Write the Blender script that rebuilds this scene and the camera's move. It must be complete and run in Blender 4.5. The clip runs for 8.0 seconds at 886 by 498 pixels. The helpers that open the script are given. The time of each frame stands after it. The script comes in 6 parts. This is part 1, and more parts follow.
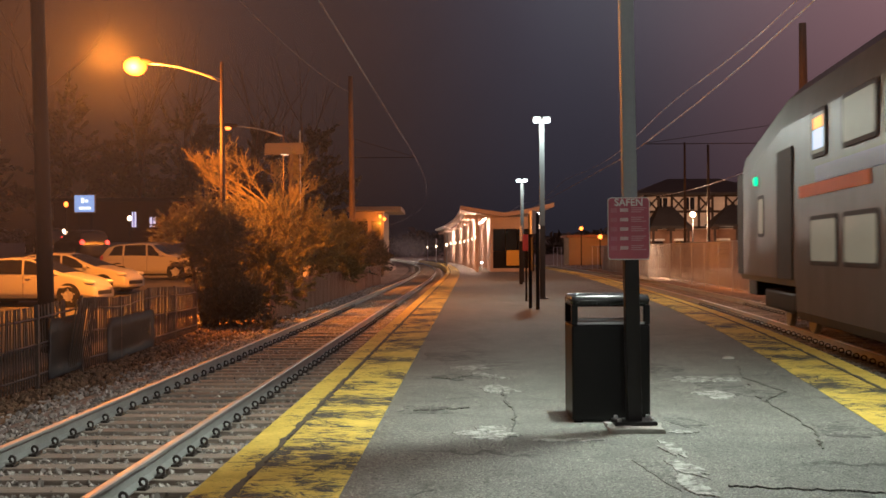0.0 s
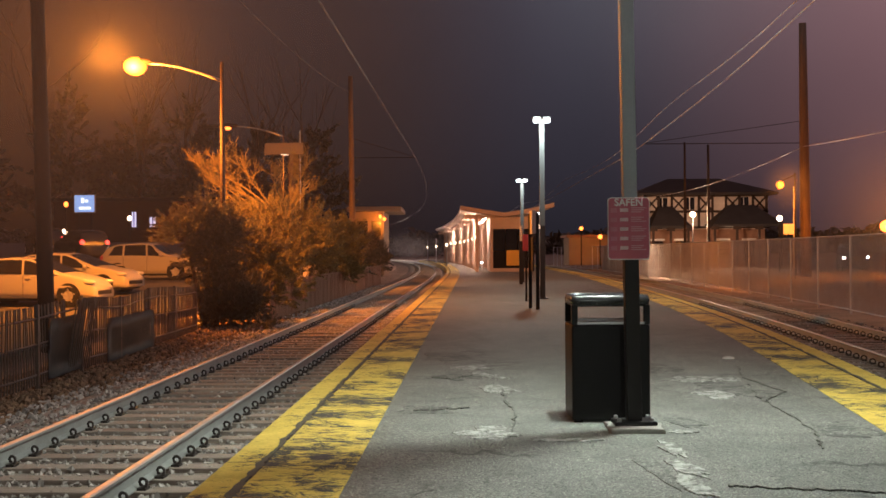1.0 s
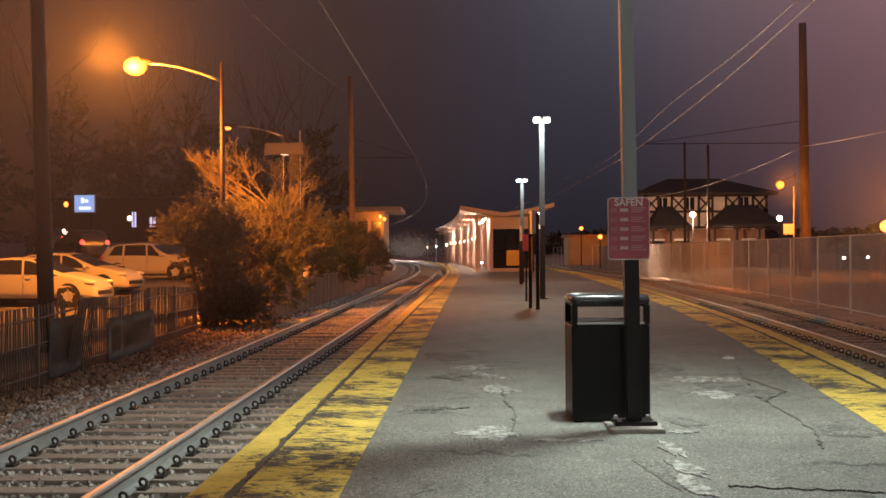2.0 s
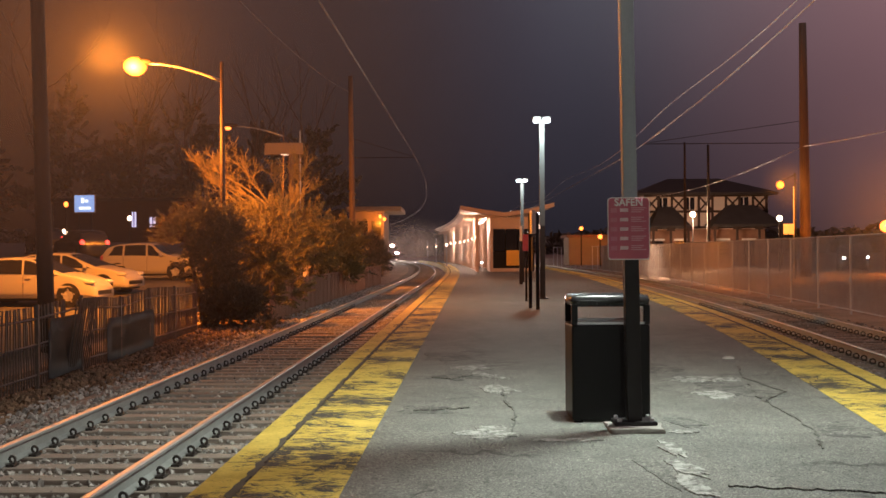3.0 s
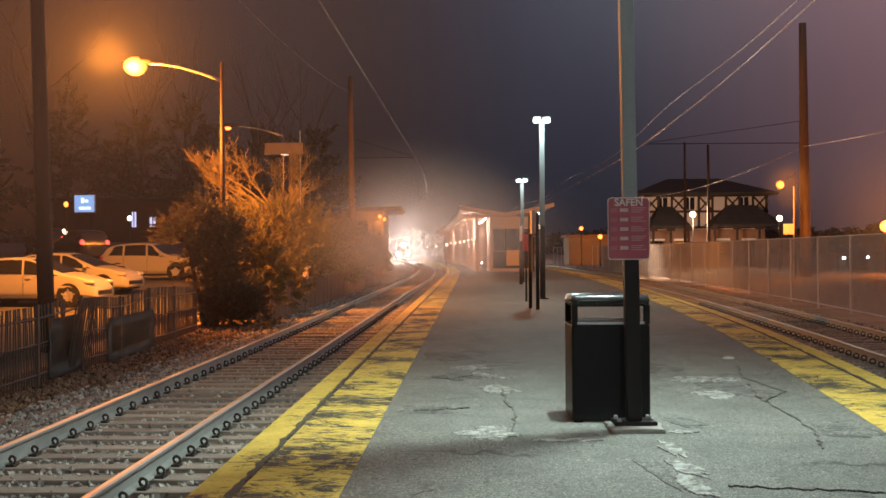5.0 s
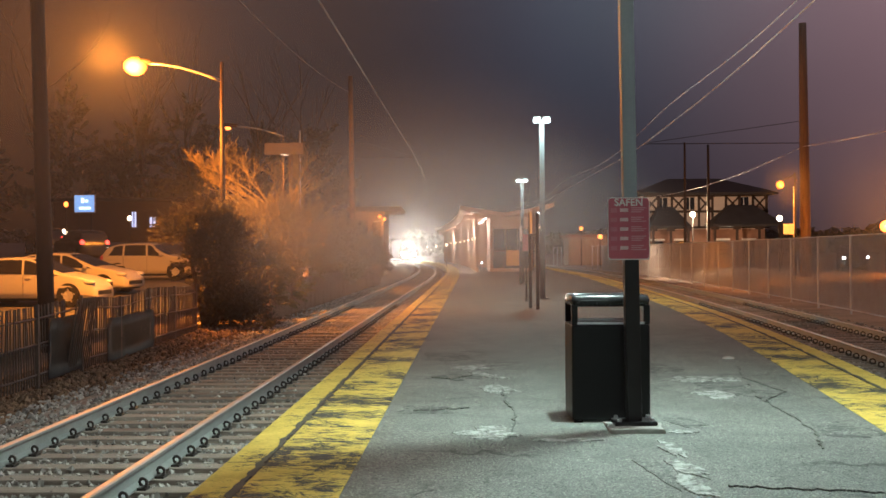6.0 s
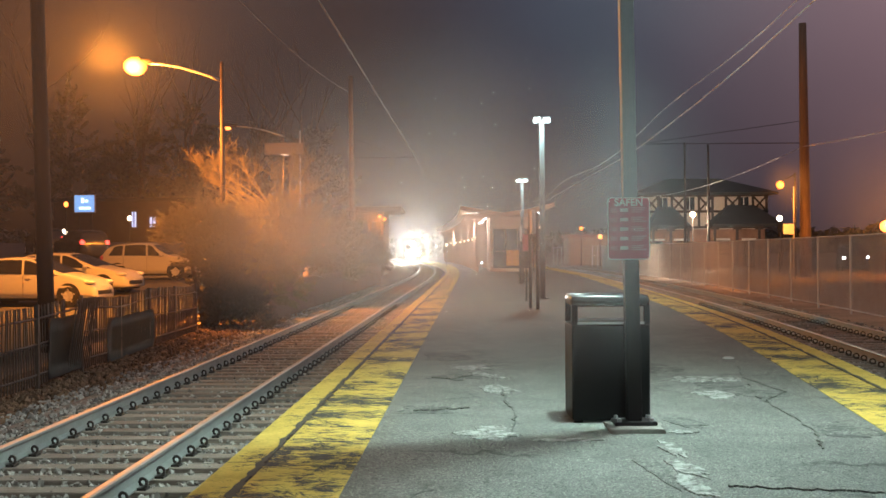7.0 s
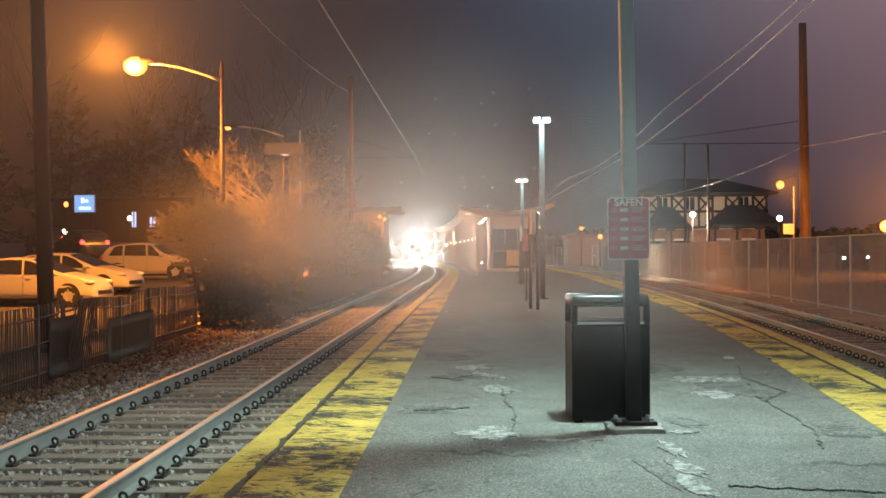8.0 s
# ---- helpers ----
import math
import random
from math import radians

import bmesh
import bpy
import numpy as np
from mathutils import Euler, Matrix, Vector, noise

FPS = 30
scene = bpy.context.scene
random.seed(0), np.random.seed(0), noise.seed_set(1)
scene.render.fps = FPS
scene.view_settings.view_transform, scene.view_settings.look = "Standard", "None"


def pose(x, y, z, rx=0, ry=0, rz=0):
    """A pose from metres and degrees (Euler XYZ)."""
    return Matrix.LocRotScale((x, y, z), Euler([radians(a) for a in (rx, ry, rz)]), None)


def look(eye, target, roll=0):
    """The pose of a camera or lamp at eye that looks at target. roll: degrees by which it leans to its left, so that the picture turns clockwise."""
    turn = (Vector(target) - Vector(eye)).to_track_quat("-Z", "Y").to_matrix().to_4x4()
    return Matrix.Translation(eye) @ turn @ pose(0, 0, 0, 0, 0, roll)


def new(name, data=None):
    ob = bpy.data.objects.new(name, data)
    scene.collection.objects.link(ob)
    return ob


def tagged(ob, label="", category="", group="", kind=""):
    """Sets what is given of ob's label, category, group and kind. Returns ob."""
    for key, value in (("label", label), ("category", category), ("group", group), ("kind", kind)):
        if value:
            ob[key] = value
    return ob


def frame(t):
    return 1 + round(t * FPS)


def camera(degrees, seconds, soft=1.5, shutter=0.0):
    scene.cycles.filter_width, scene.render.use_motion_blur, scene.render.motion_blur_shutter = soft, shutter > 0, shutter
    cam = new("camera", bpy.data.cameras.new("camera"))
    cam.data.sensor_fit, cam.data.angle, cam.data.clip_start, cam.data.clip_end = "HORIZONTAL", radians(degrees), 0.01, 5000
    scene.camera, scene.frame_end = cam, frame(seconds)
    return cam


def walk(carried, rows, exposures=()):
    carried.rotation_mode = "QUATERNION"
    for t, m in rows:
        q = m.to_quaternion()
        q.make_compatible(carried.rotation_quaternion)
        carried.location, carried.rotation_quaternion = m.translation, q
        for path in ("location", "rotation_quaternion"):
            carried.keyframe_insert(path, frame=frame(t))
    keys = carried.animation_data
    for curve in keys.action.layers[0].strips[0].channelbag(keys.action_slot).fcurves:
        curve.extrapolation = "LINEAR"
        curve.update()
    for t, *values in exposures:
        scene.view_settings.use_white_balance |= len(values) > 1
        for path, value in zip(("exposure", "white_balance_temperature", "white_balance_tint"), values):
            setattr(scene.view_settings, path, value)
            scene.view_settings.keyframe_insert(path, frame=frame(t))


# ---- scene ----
cam = camera(43.0, 8.0, soft=1.6, shutter=0.5)
EYE = look((0, 0, 1.55), (0, 100, 1.75), -0.35)
walk(cam, [(0, EYE), (8, EYE)], exposures=[(0, 0.22, 6100, 14), (3.5, 0.22, 6100, 15), (4.7, 0.26, 5800, 8), (6, 0.38, 5450, 0), (8, 0.42, 5300, -4)])


# ---- night sky, lamps ----
def night_world():
    w = bpy.data.worlds.new("night_sky")
    scene.world = w
    w.use_nodes = True
    nt = w.node_tree
    bg = nt.nodes["Background"]
    tc = nt.nodes.new("ShaderNodeTexCoord")
    sep = nt.nodes.new("ShaderNodeSeparateXYZ")
    nt.links.new(tc.outputs["Generated"], sep.inputs[0])
    across = nt.nodes.new("ShaderNodeMapRange")
    across.inputs[1].default_value, across.inputs[2].default_value = -0.5, 0.5
    nt.links.new(sep.outputs[0], across.inputs[0])
    town = nt.nodes.new("ShaderNodeValToRGB")
    town.color_ramp.interpolation = "EASE"
    e = town.color_ramp.elements
    while len(e) < 4:
        e.new(0.5)
    for el, (p, c) in zip(e, ((0.08, (0.034, 0.012, 0.005)), (0.40, (0.025, 0.0155, 0.0145)), (0.62, (0.032, 0.028, 0.036)), (0.90, (0.125, 0.066, 0.068)))):
        el.position, el.color = p, (*c, 1)
    nt.links.new(across.outputs[0], town.inputs[0])
    up = nt.nodes.new("ShaderNodeMapRange")
    up.inputs[1].default_value, up.inputs[2].default_value = 0.0, 0.25
    up.inputs[3].default_value, up.inputs[4].default_value = 0.42, 1.65
    nt.links.new(sep.outputs[2], up.inputs[0])
    cloud = nt.nodes.new("ShaderNodeTexNoise")
    cloud.inputs["Scale"].default_value, cloud.inputs["Detail"].default_value = 3.0, 4
    nt.links.new(tc.outputs["Generated"], cloud.inputs["Vector"])
    veil = nt.nodes.new("ShaderNodeMath")
    veil.operation = "MULTIPLY_ADD"
    nt.links.new(cloud.outputs[0], veil.inputs[0])
    veil.inputs[1].default_value, veil.inputs[2].default_value = 0.6, 0.7
    both = nt.nodes.new("ShaderNodeMath")
    both.operation = "MULTIPLY"
    nt.links.new(up.outputs[0], both.inputs[0])
    nt.links.new(veil.outputs[0], both.inputs[1])
    nt.links.new(town.outputs[0], bg.inputs[0])
    nt.links.new(both.outputs[0], bg.inputs[1])


night_world()


def area_lamp(name, x, y, z, watts, colour, size=0.5, target=None, spread=180):
    d = bpy.data.lights.new(name, "AREA")
    d.energy, d.color, d.size, d.shape = watts, colour, size, "DISK"
    d.spread = radians(spread)
    ob = new(name, d)
    ob.matrix_world = look((x, y, z), target or (x, y + 0.01, 0))
    return ob


def bulb(name, x, y, z, watts, colour, radius=0.2):
    d = bpy.data.lights.new(name, "POINT")
    d.energy, d.color, d.shadow_soft_size = watts, colour, radius
    ob = new(name, d)
    ob.location = (x, y, z)
    return ob


WHITE = (0.93, 1.0, 0.83)
SODIUM = (1.0, 0.265, 0.018)
WARM = (1.0, 0.62, 0.36)
area_lamp("platform_light", 1.86, 9.95, 5.62, 300, WHITE, 0.2, spread=145)
area_lamp("platform_light", 1.32, 9.95, 5.62, 60, WHITE, 0.2, spread=145)
bulb("platform_light", 0.75, -13.7, 5.5, 1200, WHITE, 0.2)
bulb("platform_light", 3.18, 34.7, 5.62, 560, WHITE, 0.2)
bulb("platform_light", 3.95, 54.7, 4.97, 300, WHITE, 0.2)
bulb("street_light", -8.73, 31.3, 6.68, 2400, SODIUM)
area_lamp("street_light", -8.73, 31.5, 6.3, 2000, SODIUM, 0.5, (-6.8, 36.5, 0))
area_lamp("street_light", -10.6, 55.6, 7.0, 3000, SODIUM, 0.4, (-8.5, 58.0, 0), 170)
area_lamp("street_light", 17.4, 57.6, 4.6, 300, SODIUM, 0.3, (18.6, 59.5, 0), 170)
bulb("street_light", 26.7, 66.9, 3.0, 1700, SODIUM)
bulb("street_light", 17.4, 57.4, 4.8, 250, SODIUM)


# ---- materials ----
def nodes(name):
    m = bpy.data.materials.new(name)
    m.use_nodes = True
    nt = m.node_tree
    return m, nt, nt.nodes["Principled BSDF"]


def noise_tex(nt, scale, detail=6, rough=0.6, vec=None, dist=0.0):
    n = nt.nodes.new("ShaderNodeTexNoise")
    n.inputs["Scale"].default_value = scale
    n.inputs["Detail"].default_value = detail
    n.inputs["Roughness"].default_value = rough
    n.inputs["Distortion"].default_value = dist
    if vec:
        nt.links.new(vec, n.inputs["Vector"])
    return n.outputs[0]


def ramp(nt, fac, stops):
    r = nt.nodes.new("ShaderNodeValToRGB")
    e = r.color_ramp.elements
    while len(e) < len(stops):
        e.new(0.5)
    for el, (p, c) in zip(e, stops):
        el.position = p
        el.color = (*c, 1) if len(c) == 3 else c
    nt.links.new(fac, r.inputs[0])
    return r.outputs[0]


def mixc(nt, fac, a, b, mode="MIX"):
    m = nt.nodes.new("ShaderNodeMixRGB")
    m.blend_type = mode
    for s, v in zip(m.inputs, (fac, a, b)):
        if isinstance(v, (int, float)):
            s.default_value = v
        elif isinstance(v, tuple):
            s.default_value = (*v, 1)
        else:
            nt.links.new(v, s)
    return m.outputs[0]


def position(nt):
    g = nt.nodes.new("ShaderNodeNewGeometry")
    return g.outputs["Position"]


def objspace(nt):
    return nt.nodes.new("ShaderNodeTexCoord").outputs["Object"]


def bump(nt, b, height, strength=0.4, dist=0.01):
    n = nt.nodes.new("ShaderNodeBump")
    n.inputs["Strength"].default_value = strength
    n.inputs["Distance"].default_value = dist
    nt.links.new(height, n.inputs["Height"])
    nt.links.new(n.outputs[0], b.inputs["Normal"])


def surface(name, colour, rough=0.6, metal=0.0, scale=8.0, vary=0.35, relief=0.25, spec=0.5):
    """A worn surface: two scales of variation round one base colour."""
    m, nt, b = nodes(name)
    v = objspace(nt)
    big = noise_tex(nt, scale * 0.18, 3, 0.6, v)
    fine = noise_tex(nt, scale * 4, 8, 0.65, v)
    lo = tuple(c * (1 - vary) for c in colour)
    hi = tuple(min(1, c * (1 + vary)) for c in colour)
    c1 = ramp(nt, big, [(0.3, lo), (0.7, hi)])
    c2 = mixc(nt, 0.5, c1, ramp(nt, fine, [(0.3, lo), (0.7, hi)]))
    nt.links.new(c2, b.inputs["Base Color"])
    b.inputs["Metallic"].default_value = metal
    b.inputs["Specular IOR Level"].default_value = spec
    rr = nt.nodes.new("ShaderNodeMapRange")
    rr.inputs[3].default_value, rr.inputs[4].default_value = max(0.03, rough - 0.13), min(1, rough + 0.13)
    nt.links.new(fine, rr.inputs[0])
    nt.links.new(rr.outputs[0], b.inputs["Roughness"])
    if relief:
        bump(nt, b, fine, relief, 0.004)
    return m


def glow(name, colour, strength):
    m, nt, b = nodes(name)
    b.inputs["Base Color"].default_value = (*[min(1, c) for c in colour], 1)
    b.inputs["Emission Color"].default_value = (*colour, 1)
    b.inputs["Emission Strength"].default_value = strength
    return m


def glass(name, tint=(0.02, 0.02, 0.022), rough=0.06):
    m, nt, b = nodes(name)
    b.inputs["Base Color"].default_value = (*tint, 1)
    b.inputs["Roughness"].default_value = rough
    b.inputs["Specular IOR Level"].default_value = 0.8
    return m


def asphalt_colour(nt, v):
    """Grey-green aged asphalt: broad tone, stains, grit, pits and pale flecks."""
    big = noise_tex(nt, 0.35, 5, 0.6, v, 0.4)
    mid = noise_tex(nt, 2.2, 6, 0.65, v, 0.5)
    grit = noise_tex(nt, 26, 8, 0.85, v)
    base = ramp(nt, big, [(0.3, (0.125, 0.130, 0.116)), (0.7, (0.170, 0.175, 0.158))])
    stain = ramp(nt, mid, [(0.36, (0.74, 0.73, 0.72)), (0.5, (1, 1, 1)), (0.64, (1.18, 1.18, 1.16))])
    c = mixc(nt, 1.0, base, stain, "MULTIPLY")
    g = ramp(nt, grit, [(0.36, (0.45, 0.45, 0.45)), (0.5, (1, 1, 1)), (0.64, (1.6, 1.6, 1.55))])
    c = mixc(nt, 1.0, c, g, "MULTIPLY")
    pits = noise_tex(nt, 20, 6, 0.75, v)
    c = mixc(nt, 1.0, c, ramp(nt, pits, [(0.38, (0.18, 0.18, 0.18)), (0.435, (1, 1, 1)), (0.58, (1, 1, 1)), (0.64, (1.7, 1.7, 1.66))]), "MULTIPLY")
    fleck = noise_tex(nt, 62, 4, 0.65, v)
    c = mixc(nt, 0.9, c, ramp(nt, fleck, [(0.38, (0.32, 0.32, 0.32)), (0.5, (1, 1, 1)), (0.62, (2.0, 2.0, 1.95))]), "MULTIPLY")
    return c, grit, mid


def asphalt_material():
    m, nt, b = nodes("platform_asphalt")
    v = position(nt)
    c, grit, mid = asphalt_colour(nt, v)
    # hairline cracks with a wandering path
    warp = nt.nodes.new("ShaderNodeVectorMath")
    warp.operation = "MULTIPLY_ADD"
    wn = nt.nodes.new("ShaderNodeTexNoise")
    wn.inputs["Scale"].default_value = 2.5
    wn.inputs["Detail"].default_value = 5
    nt.links.new(v, wn.inputs["Vector"])
    nt.links.new(wn.outputs["Color"], warp.inputs[0])
    warp.inputs[1].default_value = (0.9, 0.9, 0)
    nt.links.new(v, warp.inputs[2])
    vo = nt.nodes.new("ShaderNodeTexVoronoi")
    vo.feature = "DISTANCE_TO_EDGE"
    vo.inputs["Scale"].default_value = 0.42
    nt.links.new(warp.outputs[0], vo.inputs["Vector"])
    crack = ramp(nt, vo.outputs[0], [(0.0, (0.22, 0.22, 0.22)), (0.012, (1, 1, 1))])
    part_of = ramp(nt, noise_tex(nt, 0.9, 3, 0.5, v), [(0.5, (0, 0, 0)), (0.6, (1, 1, 1))])
    c = mixc(nt, part_of, c, mixc(nt, 1.0, c, crack, "MULTIPLY"))
    nt.links.new(c, b.inputs["Base Color"])
    r = nt.nodes.new("ShaderNodeMapRange")
    r.inputs[3].default_value, r.inputs[4].default_value = 0.55, 0.9
    nt.links.new(mid, r.inputs[0])
    nt.links.new(r.outputs[0], b.inputs["Roughness"])
    bump(nt, b, grit, 0.5, 0.006)
    return m


def yellow_material(name, worn):
    """Yellow platform paint, flaked off down to dark asphalt along the way of the edge."""
    m, nt, b = nodes(name)
    v = position(nt)
    mp = nt.nodes.new("ShaderNodeMapping")
    mp.inputs["Scale"].default_value = (6.0, 12.0, 1)
    mp.inputs["Rotation"].default_value = (0, 0, 0.30)
    nt.links.new(v, mp.inputs[0])
    flake = noise_tex(nt, 1.0, 8, 0.88, mp.outputs[0], 0.5)
    patch = noise_tex(nt, 1.15, 5, 0.6, v, 0.4)
    s = nt.nodes.new("ShaderNodeMath")
    s.operation = "MULTIPLY_ADD"
    nt.links.new(patch, s.inputs[0])
    s.inputs[1].default_value = 0.62
    nt.links.new(flake, s.inputs[2])
    off = ramp(nt, s.outputs[0], [(worn, (0, 0, 0)), (worn + 0.018, (1, 1, 1))])
    grit = noise_tex(nt, 40, 6, 0.7, v)
    paint = ramp(nt, noise_tex(nt, 3.0, 6, 0.7, v), [(0.3, (0.58, 0.42, 0.07)), (0.7, (0.86, 0.66, 0.14))])
    paint = mixc(nt, 0.5, paint, ramp(nt, grit, [(0.3, (0.5, 0.5, 0.5)), (0.6, (1, 1, 1))]), "MULTIPLY")
    bare = ramp(nt, grit, [(0.36, (0.018, 0.019, 0.021)), (0.64, (0.075, 0.078, 0.082))])
    nt.links.new(mixc(nt, off, paint, bare), b.inputs["Base Color"])
    b.inputs["Roughness"].default_value = 0.75
    b.inputs["Specular IOR Level"].default_value = 0.3
    bump(nt, b, grit, 0.35, 0.005)
    return m


def stone_material(name, a, c, rough=0.9):
    m, nt, b = nodes(name)
    g = nt.nodes.new("ShaderNodeNewGeometry")
    col = ramp(nt, g.outputs["Random Per Island"], [(0.0, a), (1.0, c)])
    f = noise_tex(nt, 30, 5, 0.7, objspace(nt))
    col = mixc(nt, 0.6, col, ramp(nt, f, [(0.3, (0.5, 0.5, 0.5)), (0.7, (1.2, 1.2, 1.2))]), "MULTIPLY")
    nt.links.new(col, b.inputs["Base Color"])
    b.inputs["Roughness"].default_value = rough
    return m


def wood_tie_material():
    m, nt, b = nodes("weathered_tie_wood")
    v = objspace(nt)
    mp = nt.nodes.new("ShaderNodeMapping")
    mp.inputs["Scale"].default_value = (1.5, 22, 22)
    nt.links.new(v, mp.inputs[0])
    grain = noise_tex(nt, 2.0, 8, 0.7, mp.outputs[0])
    c = ramp(nt, grain, [(0.3, (0.17, 0.145, 0.12)), (0.7, (0.50, 0.44, 0.37))])
    info = nt.nodes.new("ShaderNodeObjectInfo")
    c = mixc(nt, 1.0, c, ramp(nt, info.outputs["Random"], [(0, (0.7, 0.7, 0.7)), (1, (1.25, 1.2, 1.15))]), "MULTIPLY")
    nt.links.new(c, b.inputs["Base Color"])
    b.inputs["Roughness"].default_value = 0.85
    bump(nt, b, grain, 0.6, 0.01)
    return m


def leaf_material(name, a, c):
    m, nt, b = nodes(name)
    g = nt.nodes.new("ShaderNodeNewGeometry")
    col = ramp(nt, g.outputs["Random Per Island"], [(0.0, a), (1.0, c)])
    nt.links.new(col, b.inputs["Base Color"])
    b.inputs["Roughness"].default_value = 0.6
    return m


def boards_material(name, a, c, scale=6):
    m, nt, b = nodes(name)
    mp = nt.nodes.new("ShaderNodeMapping")
    mp.inputs["Scale"].default_value = (scale, scale, 0.6)
    nt.links.new(objspace(nt), mp.inputs[0])
    n = noise_tex(nt, 2.0, 7, 0.7, mp.outputs[0])
    nt.links.new(ramp(nt, n, [(0.3, a), (0.7, c)]), b.inputs["Base Color"])
    b.inputs["Roughness"].default_value = 0.85
    bump(nt, b, n, 0.5, 0.01)
    return m


def streaked_steel(name):
    """Dull steel panels with grime that has run down in streaks."""
    m, nt, b = nodes(name)
    v = objspace(nt)
    mp = nt.nodes.new("ShaderNodeMapping")
    mp.inputs["Scale"].default_value = (3.0, 3.0, 0.25)
    nt.links.new(v, mp.inputs[0])
    run = noise_tex(nt, 1.6, 7, 0.7, mp.outputs[0])
    cloud = noise_tex(nt, 0.6, 4, 0.6, v)
    c = ramp(nt, run, [(0.3, (0.07, 0.068, 0.068)), (0.7, (0.18, 0.178, 0.18))])
    c = mixc(nt, 0.6, c, ramp(nt, cloud, [(0.3, (0.62, 0.6, 0.58)), (0.7, (1.1, 1.1, 1.1))]), "MULTIPLY")
    nt.links.new(c, b.inputs["Base Color"])
    b.inputs["Metallic"].default_value = 0.45
    r = nt.nodes.new("ShaderNodeMapRange")
    r.inputs[3].default_value, r.inputs[4].default_value = 0.30, 0.58
    nt.links.new(run, r.inputs[0])
    nt.links.new(r.outputs[0], b.inputs["Roughness"])
    bump(nt, b, cloud, 0.3, 0.02)
    return m


M_ASPHALT = asphalt_material()
M_JOINT = surface("joint_filler", (0.085, 0.08, 0.065), 0.9, 0, 14, 0.5, 0.5)
M_YELLOW = yellow_material("worn_yellow_paint", 0.825)
M_YELLOW_EDGE = yellow_material("yellow_edge_paint", 0.91)
M_CONCRETE = surface("old_concrete", (0.34, 0.33, 0.30), 0.85, 0, 6, 0.3, 0.6)
M_SOIL = surface("dry_soil", (0.34, 0.27, 0.21), 0.95, 0, 3, 0.6, 1.0)
M_LOT = surface("parking_asphalt", (0.115, 0.11, 0.105), 0.85, 0, 4, 0.35, 0.5)
M_BED = surface("ballast_bed", (0.22, 0.19, 0.16), 0.95, 0, 12, 0.5, 1.0)
M_STONE = stone_material("ballast_stone", (0.18, 0.165, 0.145), (0.62, 0.59, 0.53))
M_LITTER = stone_material("leaf_litter", (0.10, 0.065, 0.04), (0.38, 0.25, 0.15))
M_TIE = wood_tie_material()
M_RAIL = surface("rail_steel_side", (0.30, 0.32, 0.30), 0.6, 0.1, 10, 0.3, 0.2)
M_RAILTOP = surface("rail_head_polished", (0.60, 0.54, 0.48), 0.40, 0.5, 6, 0.15, 0.05)
M_CLIP = surface("rail_clip_steel", (0.065, 0.058, 0.052), 0.5, 0.6, 20, 0.3, 0.2)
M_BLACK = surface("black_powder_coat", (0.008, 0.0065, 0.0068), 0.42, 0.0, 10, 0.25, 0.08, 0.22)
M_GLOSSBLACK = surface("glossy_black_hood", (0.02, 0.02, 0.021), 0.24, 0.0, 10, 0.25, 0.04)
M_DARKPOST = surface("dark_brown_paint", (0.015, 0.012, 0.012), 0.5, 0.0, 10, 0.25, 0.1, 0.3)
# Darker copy of M_GREYPOST; its colour offsets the lamp's glare on the shaft.
M_FARPOST = surface("darkened_grey_post", (0.065, 0.078, 0.088), 0.5, 0.1, 10, 0.2, 0.1)
M_LAMPPOLE = surface("rusty_brown_steel_pole", (0.05, 0.027, 0.018), 0.6, 0.1, 10, 0.3, 0.2)
M_GREYPOST = surface("grey_painted_steel", (0.26, 0.30, 0.32), 0.45, 0.2, 10, 0.15, 0.1)
M_GALV = surface("galvanised_steel", (0.50, 0.51, 0.52), 0.45, 0.25, 14, 0.2, 0.1)
# Pale even grey: the glint on lit wires is put into the colour.
M_WIRE = surface("glint_grey_wire", (0.62, 0.60, 0.57), 0.5, 0.0, 14, 0.1, 0.0)
# Darker copy of M_WIRE for wires that catch little light.
M_DIMWIRE = surface("dimmed_grey_wire", (0.20, 0.18, 0.16), 0.6, 0.0, 14, 0.2, 0.0)
M_MESH = surface("dull_wire", (0.40, 0.39, 0.39), 0.75, 0.0, 14, 0.2, 0.0)
M_SIGN = surface("faded_maroon_sign", (0.46, 0.095, 0.14), 0.45, 0, 6, 0.18, 0.05)
M_PALEPRINT = surface("faded_white_print", (0.72, 0.55, 0.56), 0.5, 0, 60, 0.3, 0)
M_WHITE = surface("white_paint", (0.74, 0.74, 0.72), 0.5, 0, 8, 0.1, 0.05)
M_CARWHITE = surface("white_car_paint", (0.50, 0.48, 0.43), 0.22, 0, 3, 0.04, 0)
M_CARDARK = surface("dark_car_paint", (0.03, 0.03, 0.035), 0.25, 0.2, 3, 0.1, 0)
M_GLASS = glass("dark_window_glass")
M_TYRE = surface("tyre_rubber", (0.018, 0.018, 0.018), 0.85, 0, 20, 0.2, 0.2)
M_RIM = surface("alloy_rim", (0.60, 0.60, 0.61), 0.35, 0.3, 10, 0.1, 0)
M_TRAIN = streaked_steel("grimy_stainless_steel")
M_TRAINWIN = surface("tinted_train_window", (0.16, 0.16, 0.13), 0.4, 0.0, 1.5, 0.3, 0)
# Faint glow of the panes stands in for the lit coach interior.
_w = M_TRAINWIN.node_tree.nodes["Principled BSDF"].inputs
_w["Emission Color"].default_value, _w["Emission Strength"].default_value = (0.55, 0.52, 0.36, 1), 0.20
_w["Specular IOR Level"].default_value = 0.05
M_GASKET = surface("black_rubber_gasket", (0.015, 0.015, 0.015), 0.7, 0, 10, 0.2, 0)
M_ORANGE = surface("orange_stripe_film", (0.85, 0.20, 0.02), 0.6, 0, 6, 0.1, 0)
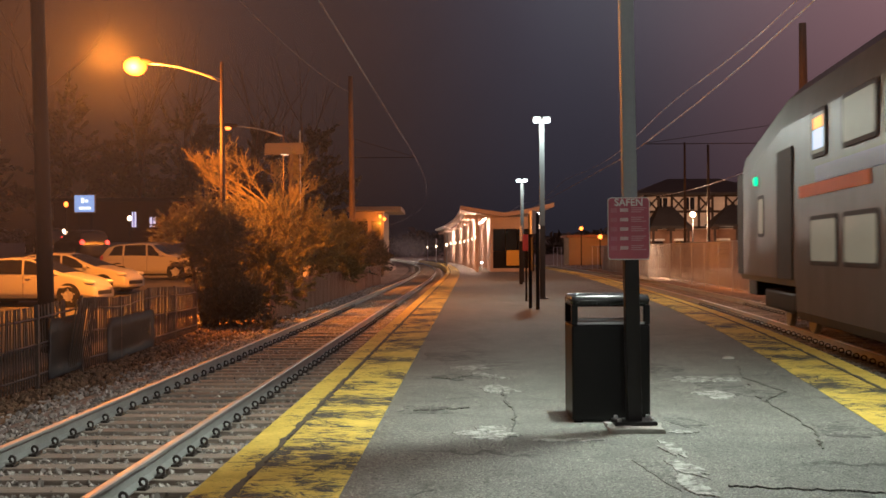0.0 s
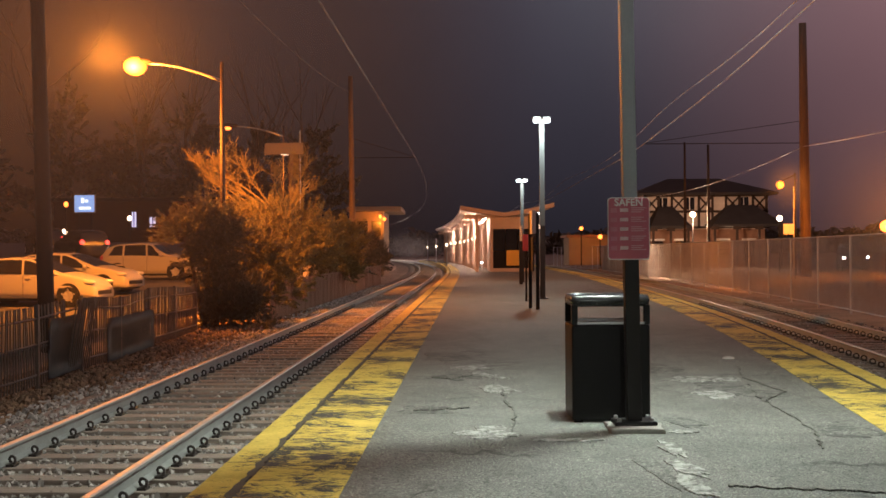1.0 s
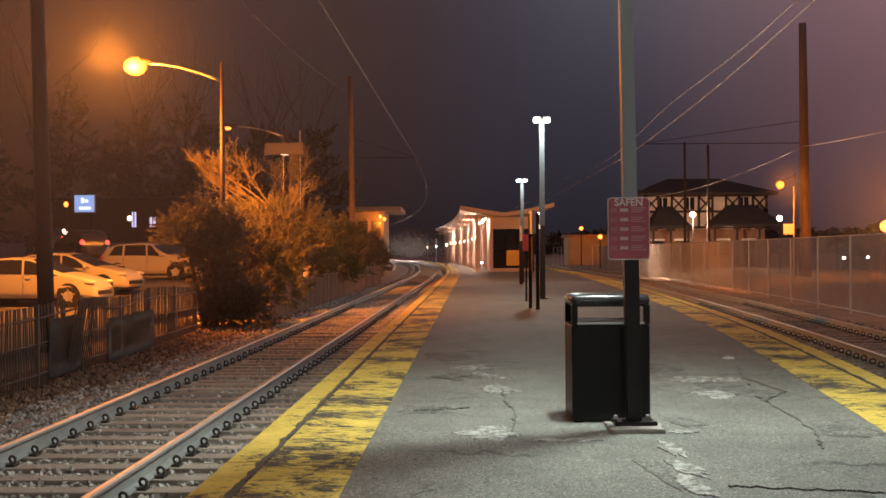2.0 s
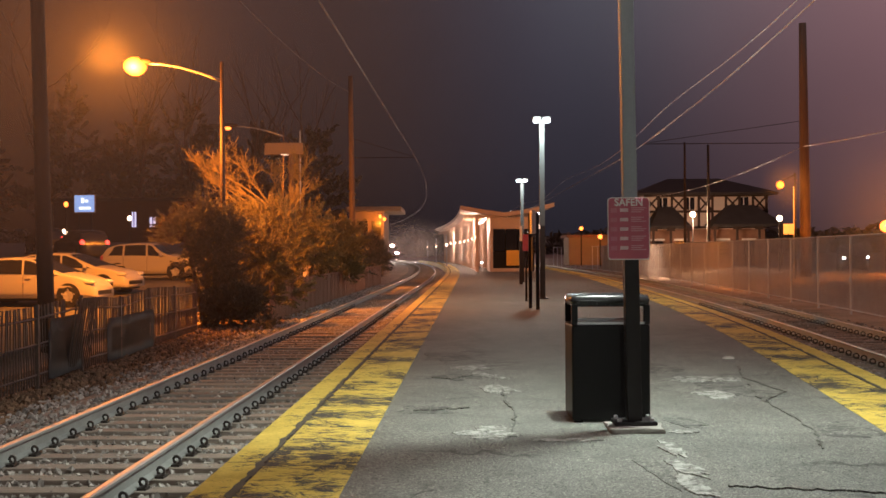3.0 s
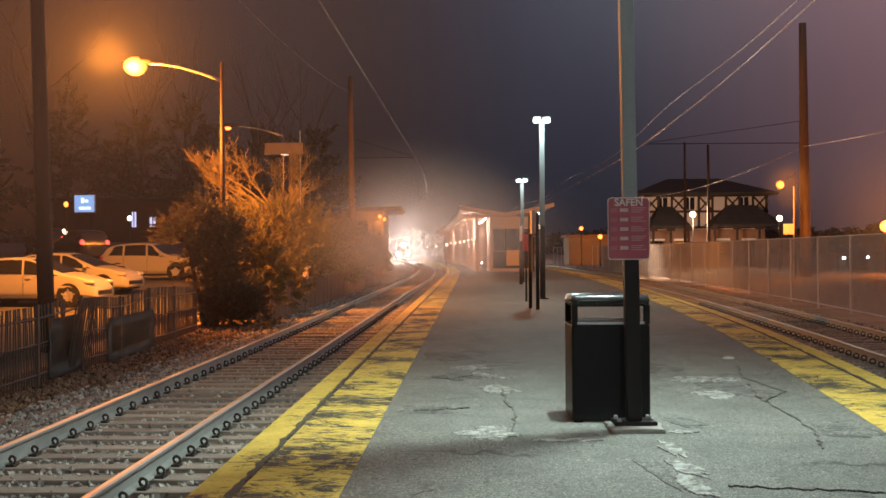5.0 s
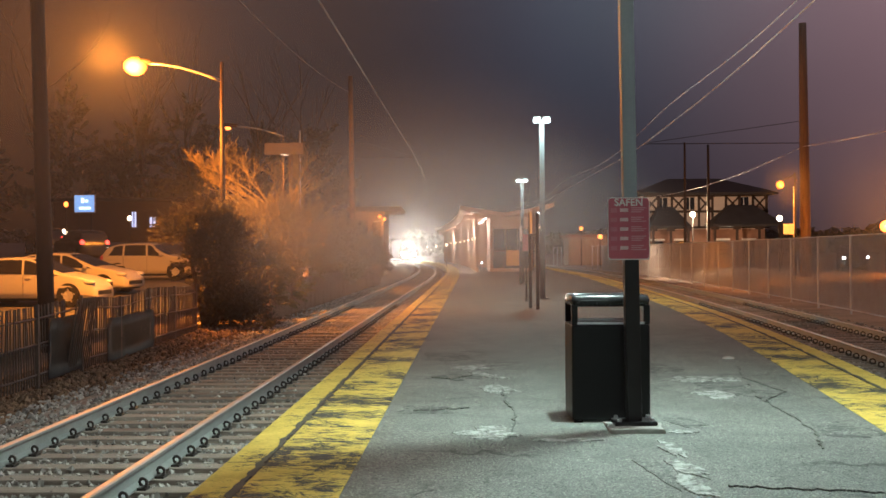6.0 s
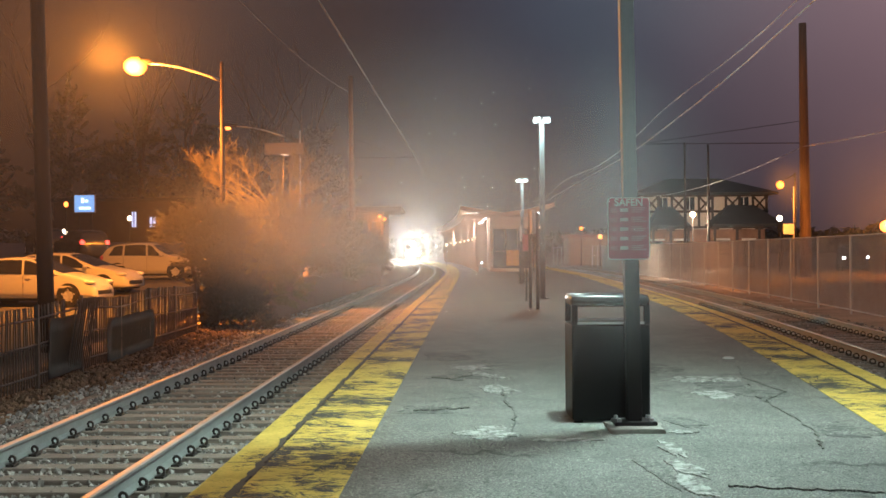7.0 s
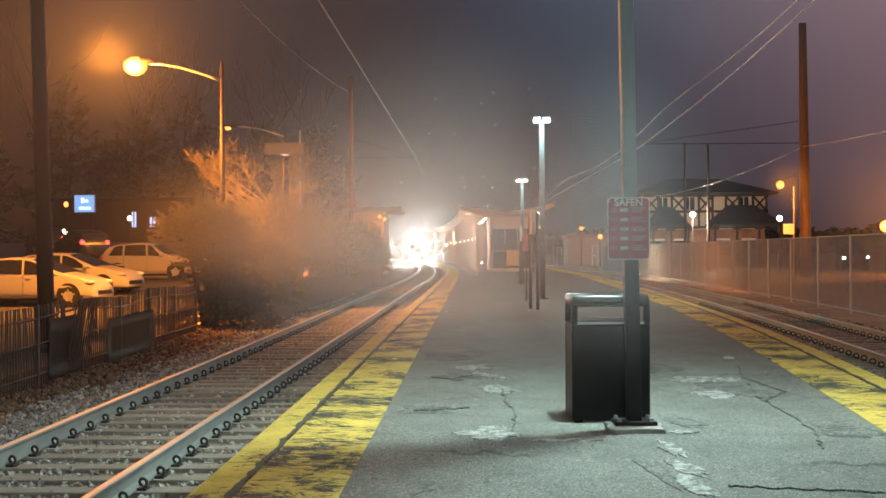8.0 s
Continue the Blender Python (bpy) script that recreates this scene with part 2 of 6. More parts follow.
M_PURPLE = surface("violet_stripe_film", (0.10, 0.08, 0.26), 0.4, 0, 6, 0.15, 0)
M_BARK = surface("bark", (0.14, 0.10, 0.07), 0.9, 0, 14, 0.4, 0.8)
M_TWIG = surface("bare_twigs", (0.30, 0.225, 0.075), 0.85, 0, 14, 0.25, 0.3)
M_LEAF = leaf_material("evergreen_leaf", (0.11, 0.095, 0.04), (0.33, 0.27, 0.10))
M_LEAFDARK = leaf_material("dark_juniper_leaf", (0.075, 0.07, 0.048), (0.20, 0.18, 0.12))
M_POLE = boards_material("creosoted_pole", (0.10, 0.065, 0.04), (0.28, 0.18, 0.10), 20)
# Near-black copy of M_POLE; the unlit look is put into its colour.
M_DARKPOLE = boards_material("darkened_pole", (0.018, 0.014, 0.011), (0.055, 0.042, 0.032), 20)
M_FENCEWOOD = boards_material("brown_fence_boards", (0.12, 0.07, 0.045), (0.30, 0.175, 0.11), 8)
M_IRON = surface("rusty_black_iron", (0.13, 0.10, 0.08), 0.5, 0.2, 20, 0.5, 0.3)
M_TARP = surface("black_plastic_sheet", (0.012, 0.011, 0.011), 0.55, 0, 4, 0.3, 0.4)
M_STUCCO = surface("pale_stucco", (0.58, 0.52, 0.46), 0.9, 0, 6, 0.12, 0.5)
M_TIMBER = surface("dark_timber", (0.045, 0.028, 0.020), 0.8, 0, 8, 0.3, 0.4)
M_ROOF = surface("dark_shingle", (0.035, 0.032, 0.032), 0.9, 0, 6, 0.3, 0.6)
M_BRICK = surface("brown_brick", (0.26, 0.15, 0.10), 0.9, 0, 12, 0.3, 0.6)
M_TAN = surface("tan_plaster", (0.30, 0.23, 0.15), 0.85, 0, 5, 0.15, 0.3)
M_CANOPY = surface("canopy_soffit_paint", (0.55, 0.42, 0.32), 0.6, 0, 5, 0.12, 0.1)
M_COLUMN = surface("canopy_column_paint", (0.60, 0.44, 0.34), 0.45, 0, 8, 0.12, 0.1)
M_BOARD = surface("yellow_notice_board", (0.75, 0.42, 0.05), 0.5, 0, 5, 0.15, 0)
M_PURPLEGREY = surface("dark_blue_cloth", (0.05, 0.05, 0.06), 0.7, 0, 5, 0.1, 0)
G_WHITE = glow("led_lens", (0.90, 1.0, 0.97), 9)
G_SODIUM = glow("sodium_lens", (1.0, 0.22, 0.02), 2.4)
G_SODIUM_SOFT = glow("sodium_lens_far", (1.0, 0.22, 0.03), 4)
G_WARM = glow("warm_bulb", (1.0, 0.72, 0.45), 6)
G_PALE = glow("dim_warm_lens", (1.0, 0.75, 0.5), 0.9)
G_TUBE = glow("canopy_tube", (1.0, 0.80, 0.66), 9)
G_RED = glow("tail_lamp_red", (1.0, 0.05, 0.03), 4)
G_GREEN = glow("green_signal_lens", (0.01, 0.85, 0.38), 1.1)
G_SCREEN = glow("blue_lit_sign", (0.30, 0.48, 0.85), 0.75)
G_HEAD = glow("headlight_lens", (1.0, 0.77, 0.58), 20000)
G_CARLAMP = glow("car_headlamp", (1.0, 0.93, 0.85), 12)
G_STOREFRONT = glow("lit_store_window", (0.75, 0.72, 1.0), 0.8)


# ---- mesh tools ----
def mesh_of(name, bm, mat, smooth=False):
    me = bpy.data.meshes.new(name)
    bmesh.ops.recalc_face_normals(bm, faces=bm.faces)
    if smooth:
        for f in bm.faces:
            f.smooth = True
    bm.to_mesh(me)
    bm.free()
    for one in (mat if isinstance(mat, (list, tuple)) else [mat]):
        me.materials.append(one)
    return me


def thing(name, x, y, z=0.0, rz=0.0, label="", category="", group="", kind=""):
    ob = new(name)
    ob.empty_display_size = 0.2
    ob.matrix_world = pose(x, y, z, 0, 0, rz)
    return tagged(ob, label, category, group, kind)


def part(name, bm, material, parent, label="", smooth=False, kind=""):
    ob = new(name, mesh_of(name, bm, material, smooth))
    ob.parent = parent
    return tagged(ob, label, "", "", kind)


def single(name, bm, material, label, category="", kind="", group="", smooth=False, at=None):
    ob = new(name, mesh_of(name, bm, material, smooth))
    if at:
        ob.matrix_world = at
    return tagged(ob, label, category, group, kind)


def box(bm, x0, x1, y0, y1, z0, z1, bevel=0.0, m=None):
    r = bmesh.ops.create_cube(bm, size=1.0, matrix=Matrix.LocRotScale(((x0 + x1) / 2, (y0 + y1) / 2, (z0 + z1) / 2), None, (abs(x1 - x0), abs(y1 - y0), abs(z1 - z0))))
    vs = r["verts"]
    if bevel:
        es = list({e for v in vs for e in v.link_edges})
        out = bmesh.ops.bevel(bm, geom=es, offset=bevel, segments=2, affect="EDGES", profile=0.6)
        vs = list({v for f in out["faces"] for v in f.verts} | {v for v in vs if v.is_valid})
    if m is not None:
        bmesh.ops.transform(bm, matrix=m, verts=vs)
    return vs


def rod(bm, a, b, r0, r1=None, seg=8, caps=True):
    a, b = Vector(a), Vector(b)
    d = b - a
    q = d.to_track_quat("Z", "Y").to_matrix().to_4x4()
    bmesh.ops.create_cone(bm, cap_ends=caps, segments=seg, radius1=r0, radius2=r0 if r1 is None else r1, depth=d.length,
                          matrix=Matrix.Translation((a + b) / 2) @ q)


def tube(bm, pts, radii, seg=6):
    """A bent tapered tube through pts."""
    rings = []
    for i, p in enumerate(pts):
        p = Vector(p)
        a = Vector(pts[max(0, i - 1)])
        b = Vector(pts[min(len(pts) - 1, i + 1)])
        q = (b - a).to_track_quat("Z", "Y")
        r = radii[i] if isinstance(radii, (list, tuple)) else radii
        rings.append([bm.verts.new(p + q @ Vector((r * math.cos(2 * math.pi * k / seg), r * math.sin(2 * math.pi * k / seg), 0))) for k in range(seg)])
    for u, v in zip(rings, rings[1:]):
        for k in range(seg):
            bm.faces.new((u[k], u[(k + 1) % seg], v[(k + 1) % seg], v[k]))
    bm.faces.new(rings[0][::-1])
    bm.faces.new(rings[-1])


def ellipsoid(bm, c, r, u=16, v=10):
    bmesh.ops.create_uvsphere(bm, u_segments=u, v_segments=v, radius=1.0, matrix=Matrix.LocRotScale(c, None, r))


def sweep(bm, profile, path, closed=True):
    """profile: (sideways, up) pairs; path: (x, y, z, heading) rows, heading the angle from +y towards +x."""
    rows = []
    for x, y, z, h in path:
        rows.append([bm.verts.new((x + s * math.cos(h), y - s * math.sin(h), z + u)) for s, u in profile])
    n = len(profile)
    for a, b in zip(rows, rows[1:]):
        for k in range(n if closed else n - 1):
            bm.faces.new((a[k], a[(k + 1) % n], b[(k + 1) % n], b[k]))
    if closed:
        bm.faces.new(rows[0])
        bm.faces.new(rows[-1][::-1])


# ---- plan: the two tracks and the platform between them ----
RIGHT_Y = (-160, -60, 0.0, 13.3, 24, 40, 67, 147, 330)
RIGHT_X = (-2.0, 1.4, 6.0, 7.45, 8.6, 9.9, 11.4, 12.3, 6.0)
EDGE_X = (-4.0, -0.6, 3.32, 5.27, 6.57, 7.77, 9.27, 10.3, 4.2)


def left_x(y):
    return -3.56 + 0.027 * y - 0.000444 * max(0.0, y - 63.5) ** 2


def right_x(y):
    s = 0.0
    for o in (-6, -3, 0, 3, 6):
        s += float(np.interp(y + o, RIGHT_Y, RIGHT_X))
    return s / 5


def way(fn, y):
    return math.atan2(fn(y + 0.5) - fn(y - 0.5), 1.0)


def edge_left(y):
    return left_x(y) + 1.73


def edge_right(y):
    s = 0.0
    for o in (-6, -3, 0, 3, 6):
        s += float(np.interp(y + o, RIGHT_Y, EDGE_X))
    return s / 5


def path_of(fn, off, z, y0, y1, step):
    n = max(2, int((y1 - y0) / step) + 1)
    out = []
    for k in range(n):
        y = y0 + (y1 - y0) * k / (n - 1)
        h = way(fn, y)
        out.append((fn(y) + off * math.cos(h), y - off * math.sin(h), z, h))
    return out


RAIL_Z, TIE_Z, BED_Z = -0.20, -0.375, -0.42


def fence_right_x(y):
    return float(np.interp(y, (-40, 10, 36, 45, 60, 75, 117, 160), (6.5, 10.0, 12.9, 13.6, 14.7, 15.4, 15.6, 14.5)))


def ground_z(x, y):
    """Rough soil by the tracks; the car park climbs away behind the iron fence."""
    z = -0.52
    if x < -5.0:
        lot = -0.22 + 0.043 * min(max(0.0, y - 34), 60)
        k = min(1.0, max(0.0, (min(-5.6, left_x(min(y, 400)) - 4.0) - x) / 1.6))
        z += (lot - z) * k * k * (3 - 2 * k)
    fr = fence_right_x(max(-40, min(160, y)))
    if x > fr + 0.5:
        k = min(1.0, (x - fr - 0.5) / 3)
        z += (0.0 - z) * k
    return z


def ground():
    xs = sorted(set([-1500, -700, -300, -150, -80, -50] + [i * 0.7 for i in range(-45, 45)] + [50, 80, 150, 300, 700, 1500]))
    ys = sorted(set([-1500, -500, -200, -100, -50, -20] + [i * 1.2 for i in range(-8, 90)] + [108 + 9 * i for i in range(1, 34)] + [460, 800, 2000]))
    verts = []
    for y in ys:
        for x in xs:
            z = ground_z(x, y)
            if abs(x) < 32 and -10 < y < 108:
                z += 0.05 * noise.noise(Vector((x * 0.9, y * 0.9, 0))) + 0.03 * noise.noise(Vector((x * 3, y * 3, 5)))
            verts.append((x, y, z))
    n = len(xs)
    faces = [(j * n + i, j * n + i + 1, (j + 1) * n + i + 1, (j + 1) * n + i) for j in range(len(ys) - 1) for i in range(n - 1)]
    me = bpy.data.meshes.new("ground")
    me.from_pydata(verts, [], faces)
    me.materials.append(M_SOIL)
    tagged(new("ground", me), "bare brown soil beside the railway tracks", "ground", kind="structure")


def parking_lot():
    bm = bmesh.new()
    xs = [-60, -40, -30, -24, -19, -15, -12, -10, -8.6, -7.6]
    ys = [6, 12, 18, 24, 30, 34, 40, 50, 60, 70, 80, 94, 110]
    grid = [[bm.verts.new((x, y, max(ground_z(x, y), ground_z(x - 0.4, y)) + 0.09)) for x in xs] for y in ys]
    for a, b in zip(grid, grid[1:]):
        for i in range(len(xs) - 1):
            bm.faces.new((a[i], a[i + 1], b[i + 1], b[i]))
    single("parking_lot", bm, M_LOT, "dark asphalt car park under orange lamps", "car park", "structure")


def platform():
    bm = bmesh.new()
    ys = [-25 + 2.5 * k for k in range(0, 90)]
    rows = []
    for y in ys:
        a, b = edge_left(y) + 0.30, edge_right(y) - 0.30
        rows.append([bm.verts.new(p) for p in ((a, y, 0), (b, y, 0), (b, y, -0.6), (a, y, -0.6))])
    for u, v in zip(rows, rows[1:]):
        for k in range(4):
            bm.faces.new((u[k], u[(k + 1) % 4], v[(k + 1) % 4], v[k]))
    bm.faces.new(rows[0])
    bm.faces.new(rows[-1][::-1])
    single("platform", bm, M_ASPHALT, "worn grey asphalt island platform with cracks and patches", "platform", "structure")
    for fn, sgn in ((edge_left, 1), (edge_right, -1)):
        c = thing("platform_edge", 0, 0, 0, 0, "concrete platform edge painted yellow", "platform edge", kind="structure")
        bm = bmesh.new()
        p = [(0.0, 0.004), (0.255, 0.004), (0.255, -0.62), (0.0, -0.62)]
        sweep(bm, [(s * sgn, u) for s, u in p], path_of(fn, 0, 0, -25, 195, 2.5))
        part("coping", bm, M_YELLOW_EDGE, c)
        bm = bmesh.new()
        rag = random.Random(5)
        rows, y = [], -6.0
        while y < 70:
            a = 0.25 + 0.028 * noise.noise(Vector((y * 2.1, sgn, 0))) + rag.uniform(-0.018, 0.012)
            b = 0.29 + 0.028 * noise.noise(Vector((y * 2.7, sgn, 5))) + rag.uniform(-0.015, 0.024)
            rows.append([bm.verts.new((fn(y) + sgn * u, y, z)) for u, z in ((a, -0.01), (a, 0.008), (b, 0.008), (b, -0.01))])
            y += 0.07 if y < 25 else 0.3
        for u, v in zip(rows, rows[1:]):
            for k in range(3):
                bm.faces.new((u[k], u[k + 1], v[k + 1], v[k]))
        bmesh.ops.recalc_face_normals(bm, faces=bm.faces[:])
        part("joint", bm, M_JOINT, c, "ragged grey joint bare of paint")
        bm = bmesh.new()
        p = [(0.30, 0.005), (0.97, 0.005), (0.97, -0.01), (0.30, -0.01)]
        sweep(bm, [(s * sgn, u) for s, u in p], path_of(fn, 0, 0, -25, 195, 2.5))
        part("warning_stripe", bm, M_YELLOW, c, "flaking yellow warning paint on asphalt")


def rail_profile(side):
    return [(-0.07, 0.0), (0.07, 0.0), (0.07, 0.012), (0.012, 0.035), (0.010, 0.12), (0.036, 0.135), (0.036, 0.158), (0.031, 0.166), (0.020, 0.1705), (0.007, 0.172),
            (-0.007, 0.172), (-0.020, 0.1705), (-0.031, 0.166), (-0.036, 0.158), (-0.036, 0.135), (-0.010, 0.12), (-0.012, 0.035), (-0.07, 0.012)]


def clip_mesh():
    bm = bmesh.new()
    pts = []
    for k in range(12):
        a = -0.5 * math.pi + 1.8 * math.pi * k / 11
        pts.append((0.038 * math.cos(a), -0.05 + 0.009 * k, 0.052 + 0.036 * math.sin(a)))
    tube(bm, pts, 0.013, 5)
    box(bm, -0.035, 0.04, -0.06, 0.06, 0.0, 0.022)
    return mesh_of("rail_clip", bm, M_CLIP)


def tie_mesh():
    bm = bmesh.new()
    box(bm, -1.3, 1.3, -0.115, 0.115, -0.17, 0.0, 0.012)
    for v in bm.verts:
        v.co += Vector((0.012 * noise.noise(v.co * 5), 0.01 * noise.noise(v.co * 9), 0.006 * noise.noise(v.co * 7)))
    return mesh_of("tie", bm, M_TIE)


def track(name, fn, label, far):
    t = thing(name, 0, 0, 0, 0, label, "railway track", kind="structure")
    bm = bmesh.new()
    bed = [(-2.2, -0.62), (-1.75, BED_Z), (1.6, BED_Z), (1.72, -0.62)] if fn is left_x else [(-1.72, -0.62), (-1.6, BED_Z), (1.75, BED_Z), (2.2, -0.62)]
    sweep(bm, bed, path_of(fn, 0, 0, -40, far, 3))
    part("ballast_bed", bm, M_BED, t, "brown stone ballast bed", kind="stuff")
    for s in (-0.7525, 0.7525):
        bm = bmesh.new()
        sweep(bm, rail_profile(s), path_of(fn, s, RAIL_Z - 0.172, -40, far, 2.0))
        n = bm.faces
        n.ensure_lookup_table()
        for f in n:
            zs = [v.co.z for v in f.verts]
            if min(zs) > RAIL_Z - 0.015:
                f.material_index = 1
                f.smooth = True
        part("rail", bm, [M_RAIL, M_RAILTOP], t, "steel rail with a polished head")
    tie, clip = tie_mesh(), clip_mesh()
    pitch = 0.52
    far_v, far_f = [], []
    y, k = (-6.96 if fn is left_x else -7.16), 0
    while y < far:
        h = way(fn, y)
        m = Matrix.LocRotScale((fn(y), y, TIE_Z + random.uniform(-0.012, 0.006)), Euler((0, 0, -h + random.uniform(-0.015, 0.015))), None)
        if k < 140:
            o = new("tie", tie)
            o.parent, o.matrix_basis = t, m
            if y > 4.0 and k < 90:
                for s in (-0.7525, 0.7525):
                    for e in (-0.095, 0.095):
                        o = new("rail_clip", clip)
                        o.parent = t
                        o.matrix_basis = m @ pose(s + e * 1.2, 0, 0.0, 0, 0, 0 if e > 0 else 180)
        else:
            b0 = len(far_v)
            for dx, dy, dz in ((-1.3, -0.11, 0), (1.3, -0.11, 0), (1.3, 0.11, 0), (-1.3, 0.11, 0), (-1.3, -0.11, -0.1), (1.3, -0.11, -0.1)):
                far_v.append(m @ Vector((dx, dy, dz)))
            far_f += [(b0, b0 + 1, b0 + 2, b0 + 3), (b0 + 4, b0 + 5, b0 + 1, b0)]
        y += pitch * math.cos(h)
        k += 1
    me = bpy.data.meshes.new("far_ties")
    me.from_pydata(far_v, [], far_f)
    me.materials.append(M_TIE)
    o = new("far_ties", me)
    o.parent = t
    tagged(o, kind="stuff")


def scatter(name, place, count, size, mat, label, seed):
    rnd = random.Random(seed)
    v, f = [], []
    base = ((1, 0, 0), (-1, 0, 0), (0, 1, 0), (0, -1, 0), (0, 0, 1), (0, 0, -1))
    tri = ((0, 2, 4), (2, 1, 4), (1, 3, 4), (3, 0, 4), (2, 0, 5), (1, 2, 5), (3, 1, 5), (0, 3, 5))
    for _ in range(count):
        x, y, z, k = place(rnd)
        r = size * k * rnd.uniform(0.55, 1.35)
        e = Euler((rnd.uniform(0, 6), rnd.uniform(0, 6), rnd.uniform(0, 6))).to_matrix()
        b0 = len(v)
        for p in base:
            q = e @ (Vector(p) * r * rnd.uniform(0.65, 1.25))
            v.append((x + q.x, y + q.y, z + q.z))
        f += [(b0 + a, b0 + b, b0 + c) for a, b, c in tri]
    me = bpy.data.meshes.new(name)
    me.from_pydata(v, [], f)
    me.materials.append(mat)
    tagged(new(name, me), label, "gravel", kind="stuff")


def stones():
    def in_track(fn, lo, hi, y0, y1):
        def place(r):
            y = y0 + (y1 - y0) * r.random() ** 1.6
            return fn(y) + r.uniform(lo, hi), y, BED_Z + r.uniform(-0.01, 0.035), 1.0
        return place

    def verge(r):
        y = 6 + 60 * r.random() ** 1.5
        u = r.random() ** 2.0
        return left_x(y) - 1.15 - 1.15 * u, y, BED_Z - 0.07 * u + r.uniform(-0.02, 0.03), 1.1
    scatter("track_ballast", in_track(left_x, -1.5, 1.55, 5.5, 50), 15000, 0.030, M_STONE, "pale broken stone ballast between the ties", 3)
    scatter("track_ballast", in_track(right_x, -1.5, 1.9, 12, 60), 9000, 0.033, M_STONE, "pale broken stone ballast between the ties", 4)
    scatter("verge_ballast", verge, 12000, 0.04, M_STONE, "loose ballast stones along the track", 5)

    def litter(r):
        y = 8 + 32 * r.random()
        x = left_x(y) - 1.55 - 2.5 * r.random()
        return x, y, ground_z(x, y) + r.uniform(0.0, 0.06), 1.0
    scatter("leaf_litter", litter, 15000, 0.05, M_LITTER, "dead brown leaves and clods below the fence", 6)


# ---- platform furniture ----
def lamp_post(x, y, h, w, label, split=2.35, shaft=None):
    t = thing("platform_lamp", x, y, 0, 0, label, "lamp post", "platform lamp posts")
    bm = bmesh.new()
    box(bm, -w / 2, w / 2, -w / 2, w / 2, 0.03, split, 0.008)
    part("lower_post", bm, M_DARKPOST, t, "dark brown painted lower post")
    bm = bmesh.new()
    box(bm, -w / 2 + 0.003, w / 2 - 0.003, -w / 2 + 0.003, w / 2 - 0.003, split, h, 0.008)
    part("upper_post", bm, shaft or M_GREYPOST, t, "pale grey steel upper post")
    bm = bmesh.new()
    box(bm, -0.18, 0.18, -0.14, 0.14, 0.0, 0.035, 0.006)
    part("base_plate", bm, M_DARKPOST, t)
    for sx in (-0.14, 0.14):
        for sy in (-0.1, 0.1):
            bm = bmesh.new()
            rod(bm, (sx, sy, 0.03), (sx, sy, 0.06), 0.02, seg=6)
            part("bolt", bm, M_GALV, t)
    for sx in (-1, 1):
        bm = bmesh.new()
        box(bm, 0.03, 0.27, -0.15, 0.15, h + 0.02, h + 0.1, 0.02)
        head = part("lamp_head", bm, M_GREYPOST, t)
        head.matrix_basis = pose(0, 0, 0, 0, 0, 0 if sx > 0 else 180)
        bm = bmesh.new()
        box(bm, 0.05, 0.26, -0.14, 0.14, h - 0.06, h + 0.018, 0.012)
        part("lens", bm, G_WHITE, head, "glowing white lens")
    return t


def post_pad():
    bm = bmesh.new()
    box(bm, -0.235, 0.225, -0.24, 0.2, -0.02, 0.045, 0.02)
    bmesh.ops.subdivide_edges(bm, edges=bm.edges, cuts=2, use_grid_fill=True)
    for v in bm.verts:
        v.co += 0.05 * Vector((noise.noise(v.co * 9), noise.noise(v.co * 9 + Vector((5, 0, 0))), 0.15 * noise.noise(v.co * 12)))
    single("concrete_pad", bm, M_CONCRETE, "chipped pale concrete pad under the lamp post", "concrete pad", at=pose(1.645, 9.72, 0))


def text_part(name, body, size, mat, parent, m, label=""):
    cu = bpy.data.curves.new(name, "FONT")
    cu.body, cu.size, cu.align_x, cu.align_y, cu.extrude, cu.offset = body, size, "CENTER", "CENTER", 0.001, 0.0022
    ob = new(name, cu)
    dg = bpy.context.evaluated_depsgraph_get()
    me = bpy.data.meshes.new_from_object(ob.evaluated_get(dg))
    bpy.data.objects.remove(ob)
    me.materials.clear()
    me.materials.append(mat)
    o = new(name, me)
    o.parent, o.matrix_basis = parent, m
    return tagged(o, label)


def plate(bm, w, h, r, y0, y1):
    """An upright plate with rounded corners, facing -y."""
    pts = []
    for cx, cz, a0 in ((w / 2 - r, h / 2 - r, 0), (-w / 2 + r, h / 2 - r, 90), (-w / 2 + r, -h / 2 + r, 180), (w / 2 - r, -h / 2 + r, 270)):
        for k in range(6):
            a = radians(a0 + 18 * k)
            pts.append((cx + r * math.cos(a), cz + r * math.sin(a)))
    a = [bm.verts.new((x, y0, z)) for x, z in pts]
    b = [bm.verts.new((x, y1, z)) for x, z in pts]
    bm.faces.new(a)
    bm.faces.new(b[::-1])
    for k in range(len(a)):
        bm.faces.new((a[k], b[k], b[(k + 1) % len(a)], a[(k + 1) % len(a)]))


